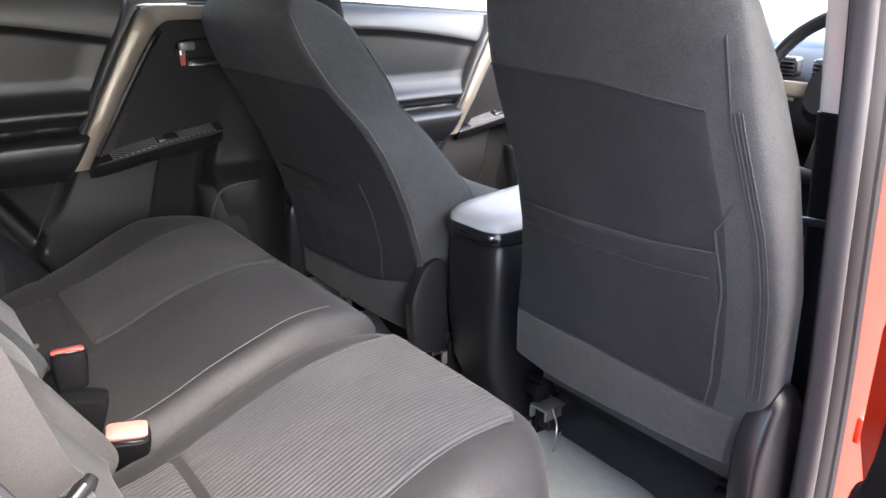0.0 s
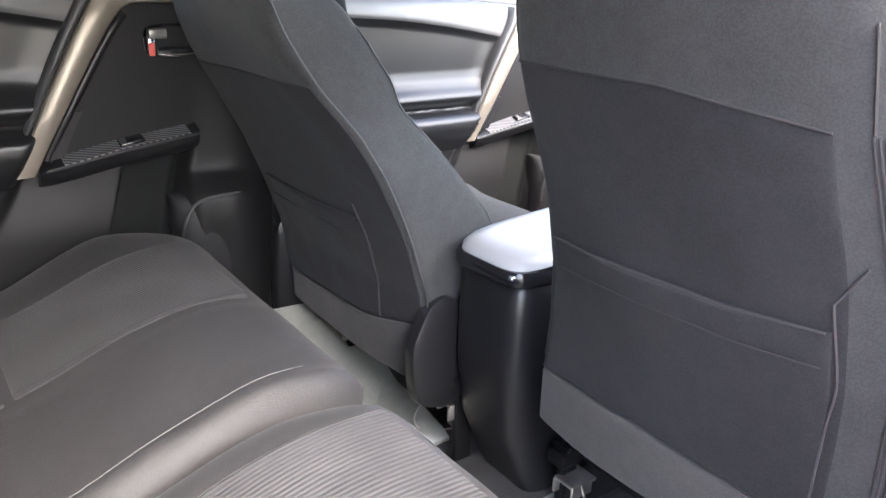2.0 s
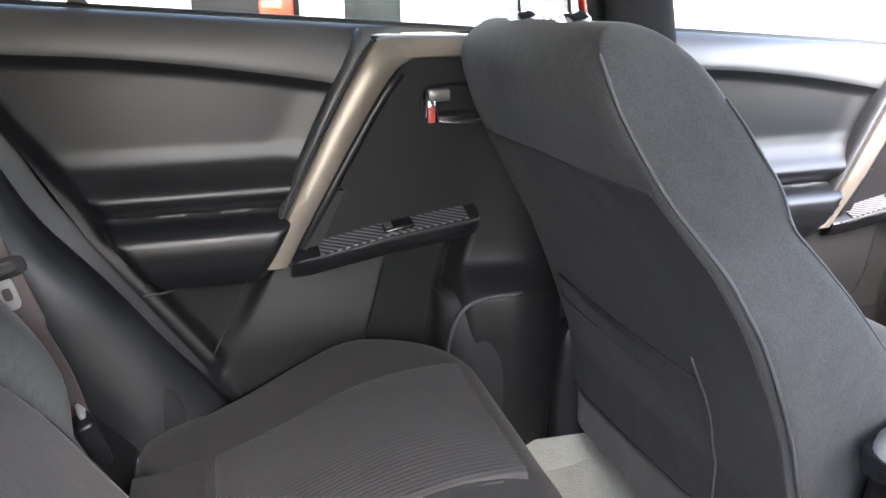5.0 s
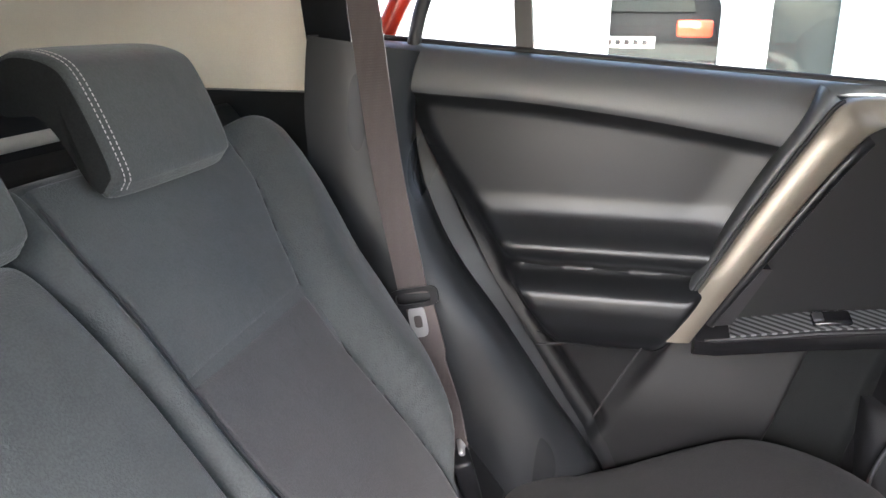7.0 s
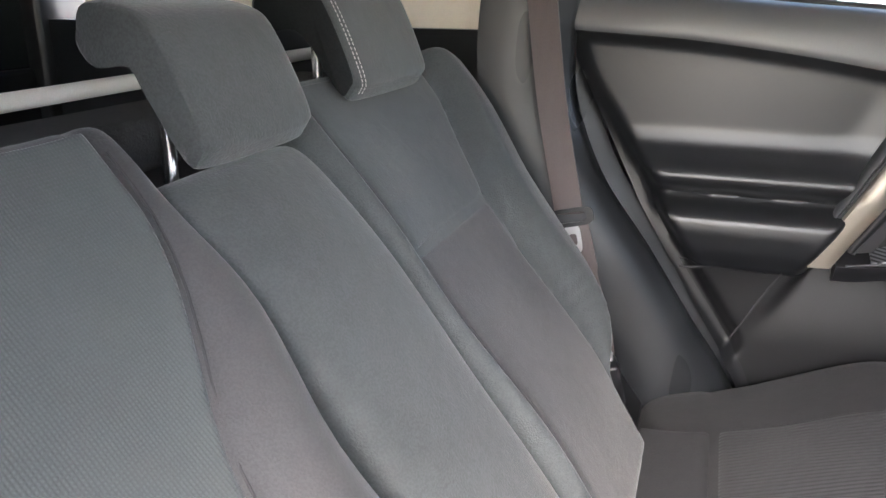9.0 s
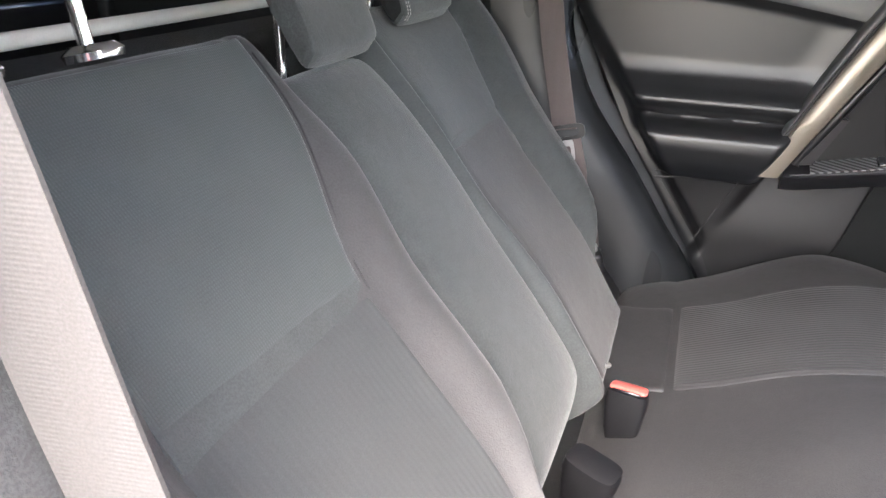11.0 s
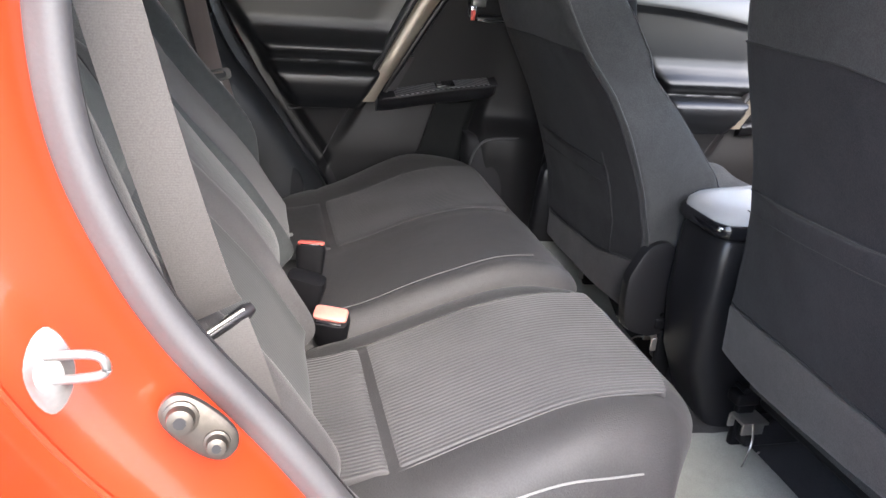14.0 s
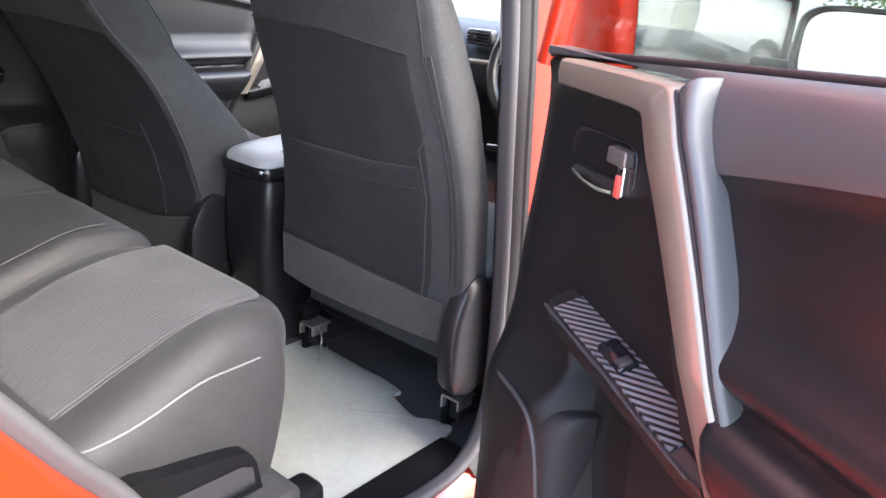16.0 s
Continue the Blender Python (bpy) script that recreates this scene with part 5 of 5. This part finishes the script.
    put("lock_lever", moved(box(-0.019, 0.019, -0.010, 0.010, 0.0, 0.016, 0.003), turn @ pose(-0.022, 0.812, 0.018)), ZINC, "grey lock lever", rec)
    if red_lock:
        put("lock_mark", moved(box(-0.006, 0.006, -0.014, 0.012, 0.0, 0.003, 0.001, 1), turn @ pose(-0.037, 0.782, 0.0335)), BUTTON, "red lock mark", rec)
    # switch pod
    pod_rings = []
    for y, z0, z1, x1 in ((-0.282, 0.553, 0.562, -0.684), (-0.25, 0.556, 0.592, -0.678), (-0.12, 0.581, 0.628, -0.672), (0.01, 0.598, 0.632, -0.672), (0.032, 0.602, 0.631, -0.676), (0.041, 0.606, 0.629, -0.684)):
        pod_rings.append([Vector((x, y, z)) for x, z in ((-0.745, z0 - 0.045), (x1 - 0.012, z0 - 0.026), (x1, z0), (x1 - 0.004, z0 + 0.005), (-0.724, z0 + 0.019), (-0.732, z0 + 0.026), (-0.737, z1 + 0.006))])
    pod = put("switch_pod", loft(pod_rings), SATIN, "black switch pod")

    def pod_point(y, f):
        z0 = np.interp(y, [-0.25, -0.12, 0.01, 0.032], [0.556, 0.581, 0.598, 0.602])
        a, b = Vector((-0.678, y, z0 + 0.005)), Vector((-0.724, y, z0 + 0.019))
        return a + (b - a) * f + Vector((0.0012, 0, 0.0022))
    cols = [-0.235 + 0.255 * i / 10 for i in range(11)]
    plate = loft([[pod_point(y, 0.06), pod_point(y, 0.92), pod_point(y, 0.92) - Vector((0, 0, 0.003)), pod_point(y, 0.06) - Vector((0, 0, 0.003))] for y in cols])
    part("switch_plate", plate, CARBON, pod, "carbon-weave switch plate", smooth=False).matrix_local = m
    sw = put("window_switch", moved(box(-0.026, 0.026, -0.014, 0.014, -0.004, 0.006, 0.004), Matrix.Translation(pod_point(-0.10, 0.5)) @ Matrix.Rotation(radians(8), 4, "X") @ Matrix.Rotation(radians(18), 4, "Y") @ pose(0, 0, 0, 0, 0, 90)), GLOSS, "black window switch", pod)
    put("switch_key", moved(box(-0.010, 0.004, -0.009, 0.009, 0.005, 0.010, 0.002), Matrix.Translation(pod_point(-0.115, 0.45)) @ Matrix.Rotation(radians(8), 4, "X") @ Matrix.Rotation(radians(18), 4, "Y") @ pose(0, 0, 0, 0, 0, 90)), PIPING, "grey lip of the switch", sw)
    put("pod_edge", tube([(-0.6755, y, float(np.interp(y, [-0.25, -0.12, 0.01, 0.032], [0.559, 0.584, 0.601, 0.605]))) for y in (-0.27, -0.18, -0.12, -0.05, 0.01, 0.036)], 0.0022, 6), PIPING, "thin bright edge", pod)
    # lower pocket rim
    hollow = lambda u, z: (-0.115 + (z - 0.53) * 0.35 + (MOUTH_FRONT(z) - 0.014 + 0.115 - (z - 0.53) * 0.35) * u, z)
    # near-black sheet that paints the shade inside the pocket
    put("pocket_shade", moved(pad(0, 1, 0.30, 0.565, lambda u, z: door_depth(*hollow(u, z)) + 0.0055, lambda u, z: door_depth(*hollow(u, z)) - 0.004, 30, 30, 30, 30, hollow, even=True), turn), SIDECLOTH, "door pocket's hollow, its shade laid in as a black sheet")
    put("pocket_rim", tube(spline([(-0.668, -0.026, 0.33), (-0.662, -0.024, 0.38), (-0.659, -0.011, 0.427), (-0.658, 0.012, 0.455), (-0.658, 0.05, 0.465), (-0.660, 0.11, 0.466), (-0.685, 0.175, 0.46)], 6), 0.0035, 8), PIPING, "rim of the door pocket")
    put("pocket", moved(pad(-0.03, 0.24, 0.08, 0.468, lambda y, z: 0.082 + 0.004 * math.sin(y * 9) - 0.045 * smooth01(y, 0.09, 0.22), lambda y, z: 0.0, 4, 5, 30, 30), turn), SPEAKER, "matt grey door pocket with speaker")
    # window: sill seal, glass, division bar, frame
    ys = [-0.77 + 1.01 * i / 8 for i in range(9)]
    put("window_seal", tube([(-0.752, y, sill_z(y) + 0.001) for y in ys], 0.0065, 8), RUBBER, "black window seal")
    if glass:
        g = loft([[Vector((x - 0.10 * max(0.0, z - 0.95), y, z)) for x, y, z in ((-0.768, -0.77, sill_z(-0.77) - 0.02), (-0.768, 0.27, sill_z(0.27) - 0.02), (-0.768, 0.17, 1.19), (-0.768, -0.62, 1.19))] for _ in (0,)] + [[Vector((x - 0.10 * max(0.0, z - 0.95), y, z)) for x, y, z in ((-0.772, -0.77, sill_z(-0.77) - 0.02), (-0.772, 0.27, sill_z(0.27) - 0.02), (-0.772, 0.20, 1.19), (-0.772, -0.62, 1.19))]])
        gl = put("window_pane", g, GLASS, "clear side window", smooth=False)
        gl.visible_shadow = False
    put("window_frame", tube(spline([(-0.765, 0.275, 0.88), (-0.775, 0.25, 1.02), (-0.785, 0.17, 1.17), (-0.788, 0.0, 1.20), (-0.788, -0.4, 1.20), (-0.785, -0.62, 1.17), (-0.775, -0.73, 1.06), (-0.768, -0.775, 0.98)], 6), 0.018, 8), RED if outside == "red" else SATIN, "window frame")
    if rear:
        put("division_bar", loft([[Vector((x, y, z)) for x, y in ((-0.775, yy - 0.013), (-0.755, yy - 0.013), (-0.755, yy + 0.013), (-0.775, yy + 0.013))] for z, yy in ((0.94, -0.555), (1.19, -0.575))]), SATIN, "black bar between the panes")
    # outer skin and edges
    ring = [(rear_at(z) - 0.03, z) for z in (0.90, 0.75, 0.6, 0.45, 0.3, 0.15, 0.06)] + [(0.15, 0.02), (0.25, 0.3), (0.32, 0.47), (0.32, 0.62), (0.275, 0.87)]
    rings = []
    for x, s in ((-0.79, 1.0), (-0.805, 1.0), (-0.82, 0.97), (-0.825, 0.9)) if straight else ((-0.79, 1.0), (-0.83, 1.0), (-0.90, 0.97), (-0.915, 0.9)):
        rings.append([Vector((x, -0.1 + (y + 0.1) * s, 0.5 + (z - 0.5) * s)) for y, z in ring])
    put("outer_skin", loft(rings), RED, "orange-red door skin")
    return d


door("car_door", "black lined rear passenger door, shut, with champagne pull trim", Matrix.Identity(4), outside="red")
door("car_door", "black lined front passenger door, shut, with champagne pull trim", pose(-0.095, 1.17, -0.065), rear=False, straight=True)
# the open door: the far door mirrored and swung out
OPEN = Matrix.Translation((0.925, 0.325, -0.046)) @ Matrix.Rotation(radians(60.2), 4, "Z") @ Matrix.Translation((-0.905, -0.305, 0)) @ Matrix.Diagonal((-1, 1, 1, 1))
door("car_door", "black lined driver's door, shut, beyond the driver's seat", Matrix.Diagonal((-1, 1, 1, 1)) @ pose(-0.06, 1.19, -0.125), rear=False, straight=True)
door("car_door", "wide open rear door with black lining and champagne pull trim", OPEN, outside="red")

# striker and latch plate on the jamb
striker = thing("door_striker", "bright white-painted door striker loop on the red jamb", "door striker")
part("plate", moved(loft([ringed(0, 0, w, h, z, 24, 1.7) for z, w, h in ((0, 0.058, 0.03), (0.003, 0.058, 0.03), (0.005, 0.046, 0.024), (0.010, 0.03, 0.018))]), pose(0.853, -0.728, 0.668, 0, 80, 10)), ZINC, striker)
part("loop", tube(spline([(0.860, -0.728, 0.682), (0.866, -0.70, 0.685), (0.867, -0.692, 0.679), (0.866, -0.696, 0.670), (0.860, -0.728, 0.664)], 6), 0.0032, 10), ZINC, striker)
bump = thing("door_stop", "steel door bump stop with two bolts on the red jamb", "door stop")
base = Matrix.Translation((0.806, -0.643, 0.587)) @ Matrix.Rotation(radians(78), 4, "Y") @ Matrix.Rotation(radians(-40), 4, "Z")
part("plate", moved(loft([ringed(0, 0, w, h, z, 28, 2.6) for z, w, h in ((-0.004, 0.034, 0.066), (0.004, 0.034, 0.066), (0.006, 0.028, 0.06))]), base), STEELDARK, bump, "worn steel plate")
for oy, r in ((-0.016, 0.012), (0.017, 0.009)):
    bolt = part("bolt", moved(loft([ringed(0, oy, 2 * r * s, 2 * r * s, z, 18, 2) for z, s in ((0.005, 1.1), (0.009, 1.1), (0.010, 0.9), (0.018, 0.8), (0.019, 0.6))]), base), STEELDARK, bump, "bolt head")
    part("socket", moved(loft([ringed(0, oy, r * 0.8, r * 0.8, z, 8, 2) for z in (0.0188, 0.0196)]), base), SATIN, bolt)
hinge = thing("check_strap", "grey steel door check strap on the red pillar", "door check")
part("strap", moved(box(-0.018, 0.022, -0.008, 0.010, -0.016, 0.016, 0.005), pose(0.808, 0.392, 0.347, 0, 0, 20)), STEEL, hinge)
part("leaf", box(0.785, 0.803, 0.375, 0.43, 0.325, 0.37, 0.004), RED, hinge)


# ---------------------------------------------------------------- floor mats
def mat_mesh(outline, z=0.012, thick=0.010):
    pts = spline([(x, y, 0) for x, y in outline] + [(*outline[0], 0)], 4)[:-1]
    cen = sum(pts, Vector()) / len(pts)
    rings = []
    for s, h in ((1.0, z - thick), (1.0, z - 0.002), (0.985, z), (0.8, z + 0.001), (0.5, z + 0.002), (0.2, z + 0.002)):
        rings.append([Vector((*(cen + (p - cen) * s).xy, h + 0.003 * noise.noise(p * 14))) for p in pts])
    return loft(rings)


mat_r = thing("floor_mat", "grey rubber-backed floor mat behind the driver's seat", "floor mat", "floor mats")
part("mat", mat_mesh([(0.06, 0.33), (0.10, 0.40), (0.20, 0.41), (0.44, 0.405), (0.46, 0.37), (0.56, 0.34), (0.60, 0.365), (0.645, 0.36), (0.65, 0.2), (0.65, 0.0), (0.62, -0.08), (0.4, -0.09), (0.2, -0.09), (0.12, -0.02), (0.07, 0.15)]), MATGREY, mat_r)
def curled(bm):
    """The mat's outer edge climbs the sill."""
    for v in bm.verts:
        v.co.z += 0.15 * smooth01(-v.co.x, 0.50, 0.665)
    return bm


mat_l = thing("floor_mat", "grey floor mat behind the passenger seat, wrinkled", "floor mat", "floor mats")
part("mat", curled(mat_mesh([(-0.16, 0.345), (-0.22, 0.36), (-0.4, 0.38), (-0.62, 0.37), (-0.66, 0.2), (-0.66, 0.0), (-0.62, -0.09), (-0.4, -0.10), (-0.20, -0.09), (-0.165, 0.0), (-0.17, 0.2), (-0.155, 0.25)])), MATGREY, mat_l)
part("tunnel", sheet(lambda u, v: (Vector((-0.13 + 0.26 * u, -0.10 + 1.9 * v, 0.004 + 0.03 * math.sin(math.pi * u))), Vector((0, 0, -1))), [i / 8 for i in range(9)], [0, 0.3, 0.6, 1.0], 0.004), CARPET, floor, "carpeted floor tunnel")


# ---------------------------------------------------------------- outside
tagged(part("ground", box(-400, 400, -400, 400, -0.60, -0.48, 0), CONCRETE), "pale concrete yard", "ground", kind="structure")
tagged(part("wall_yard", joined(box(-12.2, -12.0, -30, 30, -0.5, 7.0, 0.02), box(-30, 1.0, 24.0, 24.2, -0.5, 6.0, 0.02)), WHITEPAINT), "bright white building wall beyond the car", "wall", kind="structure")
tagged(part("wall_facade", joined(box(-7.12, -6.95, -30, -0.50, -0.48, 4.2, 0.02), box(-7.12, -6.95, 3.7, 23.9, -0.48, 4.2, 0.02), box(-7.12, -6.95, -0.50, 3.7, 2.4, 4.2, 0.02)), WHITEPAINT), "white facade with an open bay before parked cars", "wall", kind="structure")
tagged(part("pavement", box(-11.9, -7.13, -30, 23.9, -0.5, 0.05, 0.03), CONCRETE), "raised pale concrete floor of the bay", "pavement", kind="structure")
for y0, y1 in ((0.46, 0.74), (0.79, 0.87), (1.42, 1.5), (2.12, 2.24)):
    post = thing("building_post", "white painted steel post before the building", "post", "building posts")
    part("post", box(-7.08, -6.97, y0, y1, -0.48, 2.4, 0.01), WHITEPAINT, post)
tagged(part("window_bay", box(-7.04, -7.02, 0.87, 1.42, -0.40, 2.4, 0.004), DARKGLASS), "dark reflecting shop window", "window", kind="structure")
tagged(part("wall_panel", box(-7.05, -7.0, 1.5, 2.12, -0.48, 2.4, 0.004), PALE), "pale frosted panel between the posts", "wall", kind="structure")


def far_car(label, paint, m, name="parked_car"):
    """A parked car seen from behind or from the side; its tail looks along +x in its own frame."""
    c = thing(name, label, "car", "parked cars")

    def put(nm, bm, mt, parent=None, lab=""):
        return part(nm, moved(bm, m), mt, parent or c, lab)
    side = spline([(0.0, 0, 0.35), (0.03, 0, 0.7), (-0.02, 0, 0.95), (-0.25, 0, 1.45), (-0.6, 0, 1.58), (-1.8, 0, 1.60), (-2.5, 0, 1.05), (-3.6, 0, 0.92), (-4.1, 0, 0.75), (-4.15, 0, 0.35)], 5)
    rings = []
    for u in (-1, -0.96, -0.85, -0.5, 0, 0.5, 0.85, 0.96, 1):
        s = 1 - 0.06 * abs(u) ** 6
        rings.append([Vector((p.x * s - 0.1 * (1 - s), u * 0.88 * (1 - 0.18 * smooth01(p.z, 0.95, 1.6)), 0.35 + (p.z - 0.35) * s)) for p in side])
    put("body", loft(rings), paint)
    put("rear_window", loft([[Vector((x, y, z)) for y, z in ((-0.62, 1.02), (0.62, 1.02), (0.52, 1.40), (-0.52, 1.40))] for x, in ((-0.02,), (-0.2,))]), DARKGLASS)
    for s in (-1, 1):
        lamp = put("tail_lamp", moved(box(-0.12, 0.035, s * 0.62 - 0.17, s * 0.62 + 0.17, 0.78, 0.95, 0.03), pose(0, 0, 0)), TAIL, None, "red tail lamp")
        put("side_window", box(-2.1, -0.5, s * 0.80 - 0.03, s * 0.80 + 0.03, 1.05, 1.42, 0.02), DARKGLASS)
        for wx in (-0.75, -3.35):
            w = put("wheel", moved(loft([ringed(0, 0, 0.6 * q, 0.6 * q, z, 28, 2) for z, q in ((-0.1, 0.9), (-0.09, 1.0), (0.09, 1.0), (0.1, 0.9))]), pose(wx, s * 0.80, 0.3, 90, 0, 0)), RUBBER)
            put("rim", moved(loft([ringed(0, 0, 0.38 * q, 0.38 * q, z, 20, 2) for z, q in ((-0.11, 0.9), (0.11, 0.9))]), pose(wx, s * 0.80, 0.3, 90, 0, 0)), STEEL, w)
    put("bumper", box(-0.2, 0.10, -0.84, 0.84, 0.34, 0.58, 0.06, 3), paint)
    plate = put("number_plate", box(0.03, 0.05, -0.26, 0.26, 0.68, 0.79, 0.006), WHITEPAINT, None, "pale plate with dark bars")
    for k in range(5):
        put("bar", box(0.05, 0.053, -0.20 + 0.085 * k, -0.15 + 0.085 * k, 0.71, 0.76, 0.001, 1), SEAM, plate)
    put("exhaust_shadow", box(-0.1, 0.02, -0.8, 0.8, 0.25, 0.34, 0.02), SATIN)
    return c


far_car("glossy black car parked with its tail to the yard", SILVER, pose(-7.55, -0.33, 0.06))
far_car("black car with red tail lamps parked by the building", SILVER, pose(-7.6, 3.15, 0.06))
far_car("white car parked across the yard", WHITEPAINT, pose(2.2, 9.5, -0.48, 0, 0, -150))

# wing mirror of this car, seen through the open door's window
mirror = thing("wing_mirror", "black framed wing mirror of the car", "wing mirror")
part("shell", moved(loft([ringed(0, 0, 0.25 * s, 0.18 * s, z, 28, 4) for z, s in ((-0.09, 0.5), (-0.06, 0.85), (0.0, 1.0), (0.02, 1.0), (0.02, 0.9), (0.012, 0.88))]), pose(1.08, 1.10, 0.86, 90, 0, 30)), SATIN, mirror)
part("mirror_glass", moved(loft([ringed(0, 0, 0.22 * s, 0.155 * s, z, 28, 4) for z, s in ((0.010, 1.0), (0.014, 1.0))]), pose(1.08, 1.10, 0.86, 90, 0, 30)), CHROME, mirror, "mirror glass")
part("arm", box(0.86, 1.0, 1.10, 1.15, 0.78, 0.82, 0.015), SATIN, mirror)


def tree(x, y, h, seed):
    rng = random.Random(seed)
    t = thing("tree", "leafy green tree at the yard's edge", "tree", "yard trees")
    pts = [Vector((x, y, -0.5)), Vector((x + 0.1, y, h * 0.3)), Vector((x, y + 0.1, h * 0.6)), Vector((x, y, h * 0.85))]
    limbs = [tube(spline(pts, 4), [0.16 - 0.011 * i for i in range(13)], 8)]
    tips = []
    for k in range(14):
        a, z = rng.uniform(0, 6.28), rng.uniform(0.3, 0.8) * h
        e = Vector((x + math.cos(a) * h * 0.3, y + math.sin(a) * h * 0.3, z + rng.uniform(0.2, 0.9)))
        limbs.append(tube([Vector((x, y, z)), (Vector((x, y, z)) + e) / 2 + Vector((0, 0, 0.15)), e], [0.05, 0.035, 0.012], 6))
        tips.append(e)
    part("trunk", joined(*limbs), WOOD, t)
    verts, faces = [], []
    for k in range(2600):
        c = rng.choice(tips) + Vector([rng.gauss(0, 0.42) for _ in range(3)])
        u = Vector([rng.gauss(0, 1) for _ in range(3)]).normalized()
        w = u.orthogonal().normalized()
        n = len(verts)
        verts += [c - u * 0.09, c + w * 0.045, c + u * 0.09, c - w * 0.045]
        faces.append((n, n + 1, n + 2, n + 3))
    me = bpy.data.meshes.new("crown")
    me.from_pydata(verts, [], faces)
    me.materials.append(LEAF)
    ob = new("crown", me)
    ob.parent = t


tree(-2.5, 20.0, 3.2, 1)
tree(4.5, 21.0, 3.4, 2)
tree(11.0, 18.5, 3.8, 3)
tree(7.5, 20.0, 3.0, 4)
